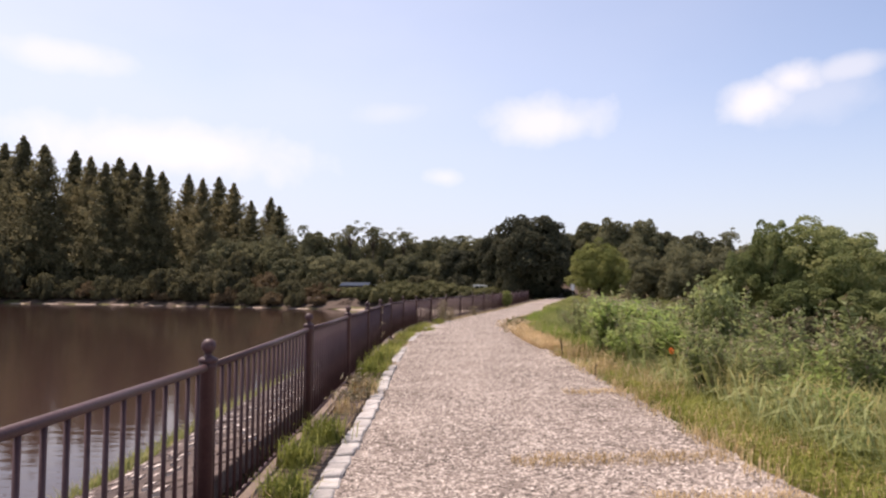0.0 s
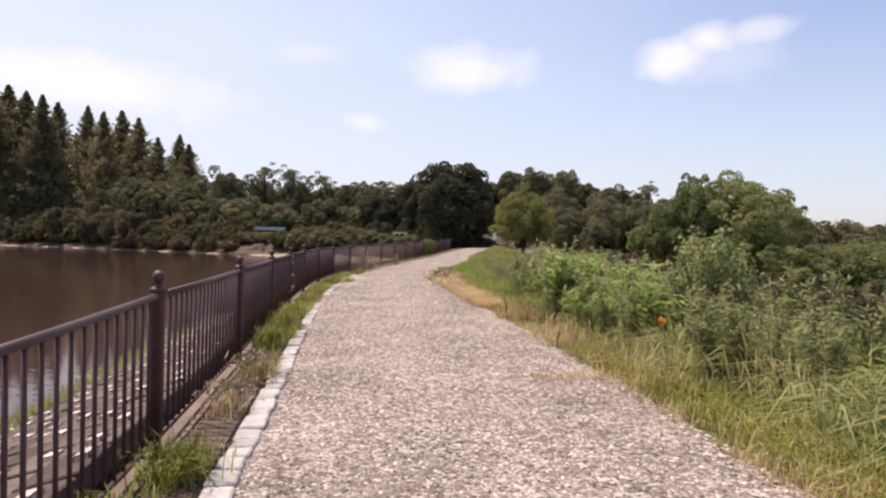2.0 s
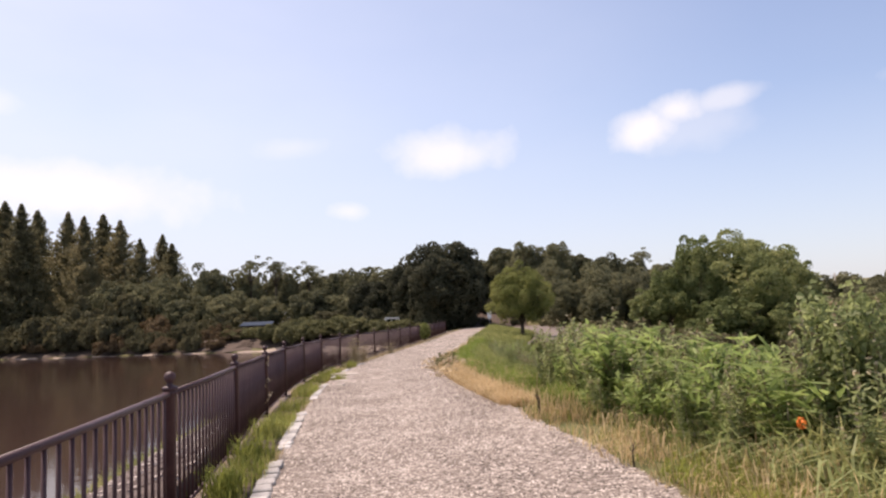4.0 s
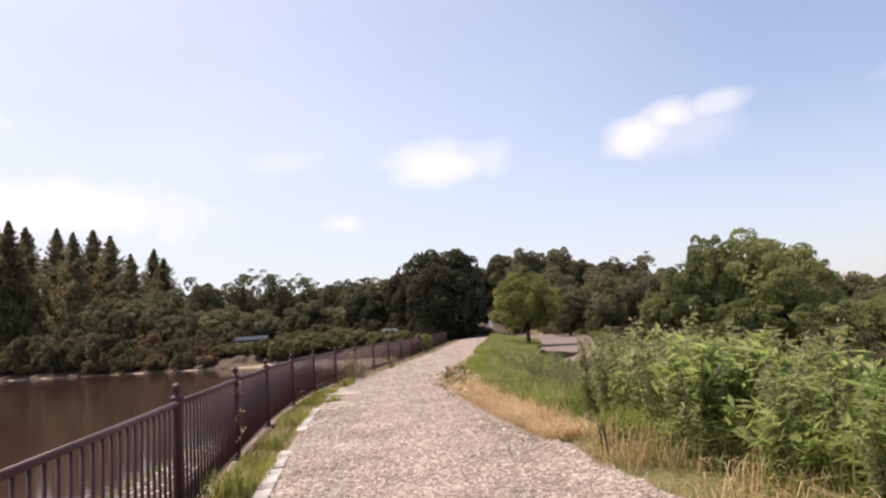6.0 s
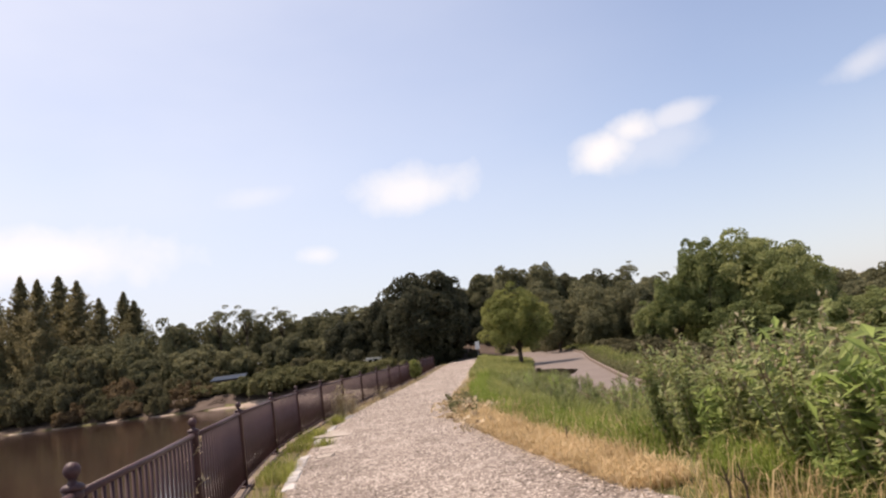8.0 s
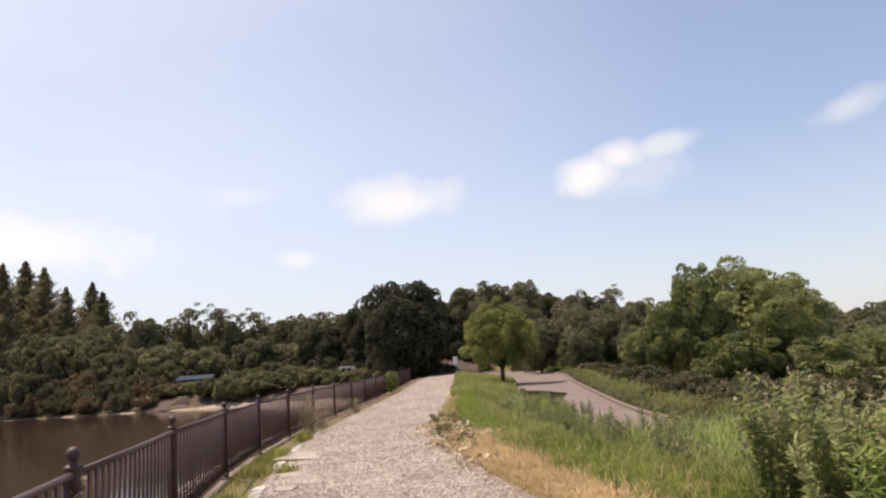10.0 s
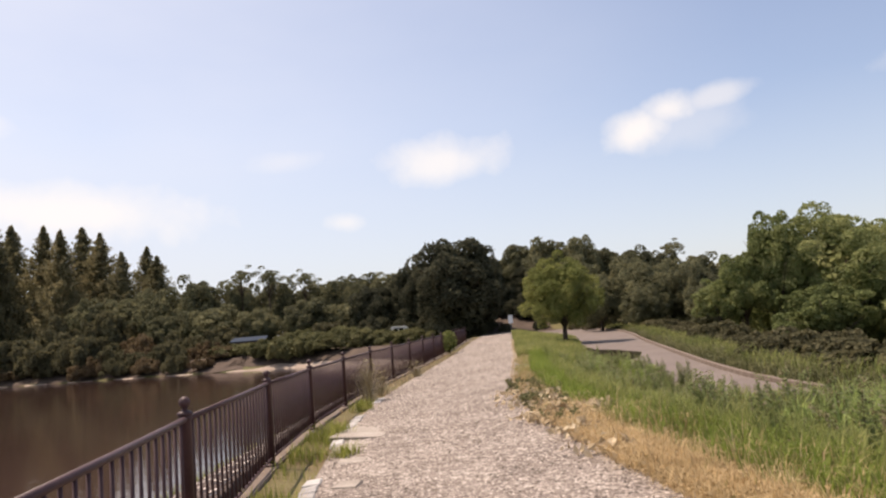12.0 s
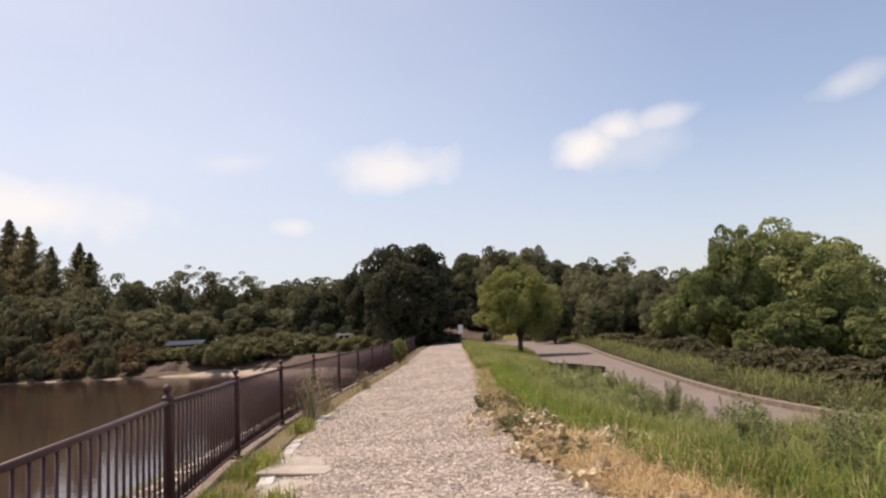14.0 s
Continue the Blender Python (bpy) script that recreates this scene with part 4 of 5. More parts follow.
Rr, Ll = (lambda y: at(T_RIGHT, y)), (lambda y: at(T_LEFT, y))
lawn("dry_grass", "straw coloured dry grass fringe at the edge of the path", 12500, 1.5, 62, lambda y: Rr(y) - 0.08, lambda y: Rr(y) + 0.7, 0.23, 0.009, 1.1, M_DRY, 201, 0.9, -0.9)
lawn("rough_grass", "short yellowish green grass at the edge of the path", 7500, 1.5, 60, lambda y: Rr(y) + 0.02, lambda y: Rr(y) + 0.9, 0.22, 0.010, 1.1, M_LIME, 214, 0.9, -0.6)
lawn("rough_grass", "short dense yellowish green grass on the dam's shoulder", 16000, 1.5, 11, lambda y: Rr(y) + 0.15, lambda y: Rr(y) + 2.6, 0.24, 0.012, 1.3, M_LIME, 218, 0.3)
lawn("dry_grass", "straw coloured dry grass fringe at the edge of the path", 5000, 17, 33, lambda y: Rr(y) + 0.0, lambda y: Rr(y) + 0.8, 0.28, 0.010, 0.9, M_DRY, 202, 0.0)
lawn("dry_grass", "thick straw coloured dry grass at the foot of the green bank", 14000, 16, 26, lambda y: Rr(y) - 0.06, lambda y: Rr(y) + 0.55, 0.26, 0.010, 1.2, M_DRY, 216, 0.0)
lawn("tall_grass", "high green reeds on the slope beside the bank", 11000, 15.5, 25, lambda y: Rr(y) + 2.9, lambda y: Rr(y) + 6.4, 0.95, 0.022, 0.9, M_WEED, 217, 0.0, -0.6)
lawn("rough_grass", "yellowish green rough grass beside the path", 15000, 1.5, 26, lambda y: Rr(y) + 0.55, lambda y: Rr(y) + 1.9, 0.34, 0.011, 1.2, M_GRASS_DULL, 203, 0.3, -0.9)
lawn("tall_grass", "long arching grass on the dam's shoulder", 12000, 2, 16, lambda y: Rr(y) + 0.9, lambda y: Rr(y) + 5.0, 0.72, 0.015, 1.2, M_GRASS_DULL, 204, 0.3)
lawn("dry_grass", "long straw coloured grass at the foot of the weeds", 4800, 8, 26, lambda y: Rr(y) + 0.25, lambda y: Rr(y) + 1.35, 0.42, 0.009, 1.0, M_DRY, 215, 0.0, -0.2)
lawn("green_grass", "bright fresh green grass on the bank", 40000, 15, 44, lambda y: Rr(y) + 0.5, lambda y: Rr(y) + 3.6, 0.42, 0.012, 0.8, M_GRASS, 205, 0.35, -0.7)
lawn("tall_grass", "long reedy grass between the bank and the road", 26000, 17, 48, lambda y: Rr(y) + 1.1, lambda y: np.maximum(at(T_ROAD_L, y) + 0.05, Rr(y) + 2.4), 0.55, 0.015, 0.8, M_GRASS_DULL, 206, 0.2, -0.3)
lawn("tall_grass", "high reedy grass hiding the near end of the road", 11000, 19.5, 27.5, lambda y: Rr(y) + 2.3, lambda y: at(T_ROAD_R, y) - 0.9, 0.58, 0.017, 0.6, M_GRASS_DULL, 212, 0.0)
lawn("green_grass", "green grass strip between path and road", 16000, 42, 86, lambda y: Rr(y) + 0.1, lambda y: at(T_ROAD_L, y) - 0.1, 0.42, 0.03, 0.7, M_GRASS_DULL, 207, 0.3)
lawn("roadside_grass", "yellowish green grass bank beyond the road kerb", 22000, 26, 90, lambda y: at(T_ROAD_R, y) + 0.15, lambda y: at(T_ROAD_R, y) + 1.9, 0.36, 0.03, 0.9, M_HEDGE, 208, 0.3)
lawn("roadside_grass", "tall brownish green weeds crowding the bank beyond the kerb", 11000, 26, 88, lambda y: at(T_ROAD_R, y) + 0.4, lambda y: at(T_ROAD_R, y) + 3.4, 0.62, 0.030, 0.9, M_GRASS_DULL, 219, 0.2, -0.3)
lawn("tall_grass", "broad arching blades of grass on the dam's shoulder", 9000, 1.8, 11, lambda y: Rr(y) + 0.7, lambda y: Rr(y) + 4.5, 0.58, 0.020, 1.6, M_WEED_DULL, 213, 0.2, -0.8)
lawn("fence_grass", "fresh green grass along the foot of the fence", 9000, 8.5, 27, lambda y: fence_x(y) + 0.12, lambda y: Ll(y) - 0.05, 0.26, 0.008, 0.7, M_LIME, 209, 0.0, 0.1)
lawn("fence_grass", "dry grass along the foot of the fence", 5200, 1, 62, lambda y: fence_x(y) + 0.05, lambda y: Ll(y) + 0.02, 0.22, 0.008, 0.9, M_DRY, 210, 0.5, 0.4)
lawn("bank_grass", "grass growing along the near waterline", 7500, 9.5, 60, lambda y: fence_x(y) - 3.9, lambda y: fence_x(y) - 2.8, 0.42, 0.016, 0.6, M_GRASS_DULL, 211, 0.5)


def tuft(name, label, x, y, n, h, mat, spread, seed, seeds=False):
    r = np.random.default_rng(seed)
    p = np.stack([r.normal(0, spread, n), r.normal(0, spread * 1.3, n), np.zeros(n)], 1)
    v, f = blades(p, h, 0.010, 1.0, r)
    z = float(path_z(y)) - 0.03 if x < Rr(y) else gz(x, y)
    root = tagged(new(name), label, "grass tuft")
    root.matrix_world = pose(x, y, z)
    part("foliage", mesh_from("foliage", v, f, mat), root)["kind"] = "stuff"
    if seeds:
        q = p + np.stack([r.normal(0, 0.08, n), r.normal(0, 0.08, n), h * r.uniform(0.6, 1.05, n)], 1)
        v, f = leaves(q, unit(r.normal(size=(n, 3))), 0.10, 0.02, r)
        part("seed_plume", mesh_from("seed_plume", v, f, M_SEED), root, "brown dry seed heads")["kind"] = "stuff"


def path_patch(x0, x1, y0, y1, n, seed):
    """Low dry grass creeping over the gravel."""
    r = np.random.default_rng(seed)
    x, y = x0 + (x1 - x0) * r.random(n), y0 + (y1 - y0) * r.normal(0.5, 0.2, n) + 0.12 * np.sin(6 * r.random(n))
    v, f = blades(np.stack([x, y, surface_z(x, y) - 0.005], 1), 0.07, 0.007, 1.4, r)
    tagged(part("path_grass", mesh_from("path_grass", v, f, M_DRY)), "low dry grass creeping across the gravel", "grass", kind="stuff")


path_patch(1.3, 2.3, 4.3, 4.6, 420, 230)
path_patch(0.5, 2.2, 5.45, 5.75, 620, 231)
path_patch(1.5, 2.3, 9.1, 9.4, 260, 232)

for x, y, n, h, s in ((-1.18, 6.6, 170, 0.30, 0.09), (-1.24, 5.75, 150, 0.26, 0.09), (-1.1, 4.75, 130, 0.24, 0.08), (-1.35, 11.6, 150, 0.34, 0.10), (-1.38, 13.2, 160, 0.36, 0.11), (-1.42, 15.0, 160, 0.34, 0.12), (-0.75, 24.5, 110, 0.22, 0.10), (-0.95, 26.6, 150, 0.30, 0.12), (-0.5, 30.0, 120, 0.3, 0.12)):
    tuft("grass_tuft", "bright green grass tuft by the foot of the fence", x, y, int(1.7 * n), h, M_LIME, s, int(y * 10))
for x, y, n, h in ((-1.15, 9.4, 130, 0.30), (-1.2, 8.3, 90, 0.24), (-0.36, 31.6, 130, 0.95), (0.0, 33.0, 70, 0.6), (1.25, 38.2, 80, 0.5)):
    tuft("dry_grass_clump", "tall straw brown dry grass clump at the fence", x, y, n, h, M_DRY if h < 0.4 else M_SEED, 0.09, int(y * 7), True)


def weed_template(seed, h, leafs, length, width, mat, seeds=0, stems=5, spread=0.22):
    """Several leafy stems from one root."""
    r = np.random.default_rng(seed)
    pieces, P, Nn, S = [], [], [], []
    for k in range(stems):
        a = r.uniform(0, 6.28)
        top = np.array([math.cos(a) * spread * r.uniform(0.3, 1.4), math.sin(a) * spread * r.uniform(0.3, 1.4), h * r.uniform(0.7, 1.1)])
        foot = np.array([math.cos(a) * 0.06, math.sin(a) * 0.06, -0.05])
        mid = (foot + top) / 2 + r.normal(size=3) * 0.05
        pieces.append(tube([foot, mid, top], [0.010, 0.007, 0.003], 4))
        for i in range(leafs):
            t = 0.12 + 0.88 * (i + r.random()) / leafs
            p = foot * (1 - t) ** 2 + 2 * mid * t * (1 - t) + top * t * t
            b = r.uniform(0, 6.28)
            out = np.array([math.cos(b), math.sin(b), r.uniform(-0.25, 0.45)])
            P.append(p + out * length * r.uniform(0.25, 0.7))
            Nn.append(np.array([-out[0] * 0.5, -out[1] * 0.5, 0.8]) + r.normal(size=3) * 0.35)
        for i in range(seeds):
            S.append(top + np.array([r.normal(0, 0.02), r.normal(0, 0.02), r.uniform(-0.30, 0.10)]))
    v, f = join(pieces)
    stem = mesh_from("stems", v, f, M_SEED)
    v, f = leaves(np.array(P), unit(np.array(Nn)), length, width, r, 0.15)
    leaf = mesh_from("leaves", v, f, mat)
    head = None
    if seeds:
        v, f = leaves(np.array(S), unit(r.normal(size=(len(S), 3))), 0.07, 0.03, r)
        head = mesh_from("seed_heads", v, f, M_SEED)
    return stem, leaf, head


def weeds():
    r = random.Random(33)
    kinds = {
        "green": [weed_template(300 + i, 0.95, 50, 0.20, 0.052, M_WEED, 0, 7, 0.30) for i in range(3)],
        "dull": [weed_template(310 + i, 1.35, 80, 0.12, 0.042, M_WEED_DULL, 12, 7, 0.28) for i in range(3)],
        "tall": [weed_template(320 + i, 1.55, 90, 0.13, 0.048, M_WEED_DULL, 22, 6, 0.24) for i in range(2)],
        "broad": [weed_template(330 + i, 0.5, 14, 0.17, 0.13, M_HEDGE, 0, 7, 0.45) for i in range(2)],
    }
    words = {"green": ("leafy_weed", "lush green lance-leaved weed on the bank"), "dull": ("bushy_weed", "grey green bushy weed with brownish seed heads"),
             "tall": ("tall_weed", "tall grey green weed with dry seed plumes"), "broad": ("broad_leaved_weed", "low broad-leaved green weed by the path")}

    far = []

    def put(kind, x, y, s, joined=False):
        z = gz(x, y)
        s *= 1 - 0.13 * max(0.0, x - float(Rr(y)) - 1.8)
        name, label = words[kind]
        if joined:
            far.append((kind, Matrix.Translation((x, y, z)) @ pose(0, 0, 0, r.uniform(-5, 5), r.uniform(-5, 5), r.uniform(0, 360)) @ Matrix.Diagonal((s, s, s * r.uniform(0.85, 1.15), 1))))
            return
        root = tagged(new(name), label, "weed", "weeds on the bank")
        root.matrix_world = Matrix.Translation((x, y, z)) @ pose(0, 0, 0, r.uniform(-13, 13), r.uniform(-13, 13), r.uniform(0, 360)) @ Matrix.Diagonal((s * r.uniform(0.9, 1.3), s * r.uniform(0.9, 1.2), s * r.uniform(0.85, 1.15), 1))
        stem, leaf, head = r.choice(kinds[kind])
        for n, me in (("stem", stem), ("foliage", leaf), ("seed_plume", head)):
            if me:
                part(n, me, root)["kind"] = "stuff"

    for _ in range(170):           # green belt next to the dry fringe
        y = r.uniform(10.5, 18.2)
        kind = "green" if r.random() < (0.7 if y < 15.8 else 0.2) else "dull"
        put(kind, float(Rr(y)) + r.uniform(0.95 + 0.10 * max(0.0, y - 15.5), 3.4), y, r.uniform(0.58, 1.05) * (1.1 if kind == "green" else 0.86))
    for _ in range(46):            # bushy weeds where the belt thins out towards the bank
        y = r.uniform(13.8, 17.8)
        put("dull", float(Rr(y)) + r.uniform(0.95, 2.9), y, r.uniform(0.68, 0.98))
    for _ in range(45):            # dark weeds reaching down to the fringe
        y = r.uniform(8.0, 11.2)
        put("dull", float(Rr(y)) + r.uniform(0.8, 1.9), y, r.uniform(0.34, 0.62))
    for _ in range(60):            # lush weeds close to the fringe
        y = r.uniform(10.8, 15.0)
        put("green" if r.random() < 0.75 else "dull", float(Rr(y)) + r.uniform(0.85, 2.1), y, r.uniform(0.42, 0.72))
    for _ in range(75):            # bushy thicket
        y = r.uniform(7.5, 15)
        put("dull", float(Rr(y)) + r.uniform(1.1, 4.2), y, r.uniform(0.36, 0.72))
    for _ in range(12):
        y = r.uniform(9.0, 11.8)
        put("tall", float(Rr(y)) + r.uniform(1.3, 3.2), y, r.uniform(0.5, 0.75))
    for x, y, s in ((3.72, 10.3, 0.84), (4.02, 10.6, 0.92), (4.15, 10.4, 0.86)):
        put("tall", x, y, s)
    for _ in range(60):            # thicket further on, and along the slope
        y = r.uniform(13, 20)
        put("dull", float(Rr(y)) + r.uniform(1.6 + max(0, y - 16.5) * 0.5, 4.8), y, r.uniform(0.42, 0.82))
    for _ in range(34):
        y = r.uniform(3.0, 8.5)
        put("green", float(Rr(y)) + r.uniform(1.2, 4.5), y, r.uniform(0.5, 0.8))
    for _ in range(30):
        y = r.uniform(24, 40)
        put("dull", float(at(T_ROAD_L, y)) + r.uniform(-1.5, 0.0), y, r.uniform(0.35, 0.6))
    for _ in range(70):
        y = r.uniform(19, 36)
        put("dull", float(Rr(y)) + r.uniform(1.8, 4.6), y, r.uniform(0.36, 0.7), True)
    for _ in range(110):           # weeds along the near edge of the road
        y = r.uniform(21, 40)
        put("dull" if r.random() < 0.7 else "green", float(Rr(y)) + r.uniform(2.2, 4.2), y, r.uniform(0.38, 0.66), True)
    for _ in range(40):            # high weeds on the slope beside the green bank
        y = r.uniform(18.5, 25)
        put("dull", float(Rr(y)) + r.uniform(3.6, 5.6), y, r.uniform(0.8, 1.1), True)
    for _ in range(75):            # thicket on the shoulder of the near slope
        y = r.uniform(6.5, 12)
        put("dull" if r.random() < 0.7 else "green", float(Rr(y)) + r.uniform(2.0, 5.2), y, r.uniform(0.72, 1.05))
    for _ in range(40):            # creeping broad leaves by the dead leaf heap
        y = r.uniform(24.5, 31)
        put("broad", float(Rr(y)) + r.uniform(-0.15, 0.8), y, r.uniform(0.28, 0.5))
    # the thicket along the road, too dense to tell its plants apart
    for kind, name, label in (("dull", "weed_thicket", "grey green weeds crowding the near edge of the road"), ("green", "weed_thicket", "lush green weeds crowding the near edge of the road")):
        root = tagged(new(name), label, "weeds", kind="stuff")
        for slot, (piece, mat) in enumerate((("stems", M_SEED), ("leaves", M_WEED_DULL if kind == "dull" else M_WEED), ("seed_heads", M_SEED))):
            V, F, o = [], [], 0
            for i, (k, m) in enumerate(far):
                me = kinds[k][i % 3][slot]
                if k != kind or me is None:
                    continue
                a = np.array(m)
                c = np.empty(len(me.vertices) * 3)
                me.vertices.foreach_get("co", c)
                V.append(c.reshape(-1, 3) @ a[:3, :3].T + a[:3, 3])
                F += [tuple(q + o for q in p.vertices) for p in me.polygons]
                o += len(me.vertices)
            if V:
                part(piece, mesh_from(piece, np.concatenate(V), F, mat), root)["kind"] = "stuff"


weeds()


def overgrown_shrub():
    """An upright shrub hung with small roundish vine leaves, its dark stems showing below."""
    r = np.random.default_rng(41)
    root = tagged(new("overgrown_shrub"), "tall grey green shrub overgrown with vine leaves on the bank", "bush")
    x, y = 3.95, 10.45
    root.matrix_world = pose(x, y, gz(x, y) - 0.02) @ Matrix.Diagonal((0.78, 0.85, 0.98, 1))
    stems, P, Nn = [], [], []
    for k in range(16):
        a = k * 2.4
        top = np.array([math.cos(a) * r.uniform(0.1, 0.5), math.sin(a) * r.uniform(0.1, 0.5), r.uniform(0.9, 1.62)])
        foot = np.array([math.cos(a) * 0.14, math.sin(a) * 0.14, -0.03])
        mid = (foot + top) / 2 + r.normal(0, 0.07, 3)
        stems.append(tube([foot, mid, top], [0.014, 0.010, 0.004], 5))
        for _ in range(190):
            t = 0.28 + 0.74 * r.random() ** 0.8
            p = foot * (1 - t) ** 2 + 2 * mid * t * (1 - t) + top * t * t
            off = r.normal(size=3) * np.array([0.10, 0.10, 0.08])
            P.append(p + off)
            Nn.append(off * 6 + np.array([0, 0, 0.5]) + 0.4 * r.normal(size=3))
    part("stems", mesh_from("stems", *join(stems), M_BARK), root)
    part("foliage", mesh_from("foliage", *leaves(np.array(P), unit(np.array(Nn)), 0.085, 0.066, r), M_WEED_DULL), root)["kind"] = "stuff"


overgrown_shrub()


def shrub_at_fence():
    r = np.random.default_rng(5)
    n = 650
    d = unit(r.normal(size=(n, 3)))
    p = d * np.array([0.36, 0.5, 0.5]) * r.uniform(0.5, 1.0, (n, 1)) + np.array([0, 0, 0.55])
    v, f = leaves(p, unit(d + 0.6 * r.normal(size=(n, 3))), 0.13, 0.08, r)
    root = tagged(new("fence_shrub"), "bright yellow green shrub growing through the fence", "bush")
    root.matrix_world = pose(float(fence_x(52.5)) + 0.3, 52.5, float(path_z(52.5)) - 0.02) @ Matrix.Diagonal((1.15, 1.3, 1.2, 1))
    part("foliage", mesh_from("foliage", v, f, M_FRESH), root)
    part("stems", mesh_from("stems", *join([tube([(0, 0, -0.02), (0.1 * math.cos(a), 0.1 * math.sin(a), 0.6)], [0.012, 0.005], 5) for a in (0, 1.5, 3, 4.6)]), M_BARK), root)


shrub_at_fence()


def vine_on_post():
    r = np.random.default_rng(8)
    y = POSTS[6]
    x = float(fence_x(y))
    pts = [(0.062 * math.cos(k * 0.9), 0.062 * math.sin(k * 0.9), 0.03 + 0.043 * k) for k in range(23)]
    root = tagged(new("dry_vine"), "withered pale vine wound round a fence post", "vine")
    root.matrix_world = pose(x, y, -0.02)
    part("stem", mesh_from("stem", *tube(pts, [0.006] * len(pts), 5), M_SEED), root)
    q = np.array(pts)[r.integers(0, len(pts), 70)] + r.normal(0, 0.025, (70, 3))
    part("leaves", mesh_from("leaves", *leaves(q, unit(r.normal(size=(70, 3))), 0.05, 0.035, r), M_PALE), root)


vine_on_post()


def flower():
    r = np.random.default_rng(9)
    root = tagged(new("orange_flower"), "orange flower cluster among the weeds", "flower")
    x, y = 3.12, 9.95
    z = gz(x, y)
    root.matrix_world = pose(x, y, z)
    part("stem", mesh_from("stem", *tube([(0, 0, -0.03), (0.02, 0, 0.3), (0, 0, 0.55)], [0.006, 0.005, 0.003], 5), M_WEED), root)
    d = unit(r.normal(size=(40, 3)))
    part("petals", mesh_from("petals", *leaves(d * np.array([0.03, 0.03, 0.04]) + np.array([0, -0.02, 0.52]), unit(d + 0.4 * r.normal(size=(40, 3))), 0.036, 0.018, r), M_ORANGE), root)


flower()


def stalks():
    """Single dry stalks at the path's edge, and arching grass stalks with seed plumes."""
    for x, y, h in ((2.30, 14.6, 0.42), (2.36, 14.95, 0.34), (2.33, 11.3, 0.22), (2.45, 18.9, 0.30)):
        root = tagged(new("dry_stalk"), "thin dark dry stalk at the edge of the path", "stalk", "dry stalks by the path")
        root.matrix_world = pose(x, y, gz(x, y), 4, -5, y * 50)
        part("stem", mesh_from("stem", *tube([(0, 0, -0.04), (0.01, 0, h * 0.6), (-0.01, 0.01, h)], [0.012, 0.009, 0.004], 6), M_BARK), root)
        for k in range(3):
            a, zz = 2.1 * k, h * (0.55 + 0.12 * k)
            part("twig", mesh_from("twig", *tube([(0, 0, zz), (0.06 * math.cos(a), 0.06 * math.sin(a), zz + 0.07)], [0.005, 0.002], 5), M_BARK), root)
    r = np.random.default_rng(77)
    for k in range(16):
        y = r.uniform(15.5, 21)
        x = float(Rr(y)) + r.uniform(1.1, 2.8)
        h, lean, a = r.uniform(0.8, 1.15), r.uniform(0.25, 0.5), r.uniform(2.4, 4.4)
        dx, dy = math.cos(a), math.sin(a)
        pts = [(dx * lean * t * t, dy * lean * t * t, h * (t - 0.18 * t * t * t)) for t in np.linspace(0, 1, 6)]
        root = tagged(new("plume_grass"), "arching grass stalk with a brownish seed plume", "grass", "plumed grass stalks")
        root.matrix_world = pose(x, y, gz(x, y) - 0.03)
        part("stem", mesh_from("stem", *tube(pts, [0.005, 0.005, 0.004, 0.004, 0.003, 0.002], 5), M_GRASS_DULL), root)
        q = np.array(pts)
        t = r.uniform(3.2, 5.0, 60)
        i = t.astype(int).clip(0, 4)
        p = q[i] + (q[i + 1] - q[i]) * (t - i)[:, None] + r.normal(0, 0.018, (60, 3))
        part("seed_plume", mesh_from("seed_plume", *leaves(p, unit(r.normal(size=(60, 3))), 0.05, 0.014, r), M_SEED), root)["kind"] = "stuff"
        b = q[r.integers(0, 4, 7)] + np.array([0, 0, 0.04])
        v, f = blades(b, 0.38, 0.014, 1.5, r)
        part("foliage", mesh_from("foliage", v, f, M_GRASS_DULL), root)["kind"] = "stuff"


stalks()


def dead_leaves():
    r = np.random.default_rng(10)
    for x, y, n, s in ((2.28, 25.2, 420, 0.20), (2.55, 26.2, 200, 0.28), (2.15, 23.6, 90, 0.20), (2.75, 27.3, 110, 0.36), (2.62, 24.9, 150, 0.30), (2.45, 28.2, 80, 0.26), (2.05, 22.3, 50, 0.18), (3.05, 25.6, 90, 0.30)):
        p = np.stack([r.normal(0, s, n), r.normal(0, s * 1.3, n), np.zeros(n)], 1)
        p[:, 2] = 0.10 + 0.20 * np.exp(-(p[:, 0] ** 2 + p[:, 1] ** 2) / (s * s)) * r.random(n)
        root = tagged(new("dead_leaf_heap"), "heap of bleached dead leaves at the edge of the path", "leaf heap", "dead leaf heaps")
        root.matrix_world = pose(x, y, max(gz(x, y), float(surface_z(x, y)) if x < Rr(y) else -9))
        part("litter", mesh_from("litter", *leaves(p, unit(np.array([0, 0, 0.8]) + 0.7 * r.normal(size=(n, 3))), 0.13, 0.09, r), M_PALE), root)["kind"] = "stuff"


dead_leaves()


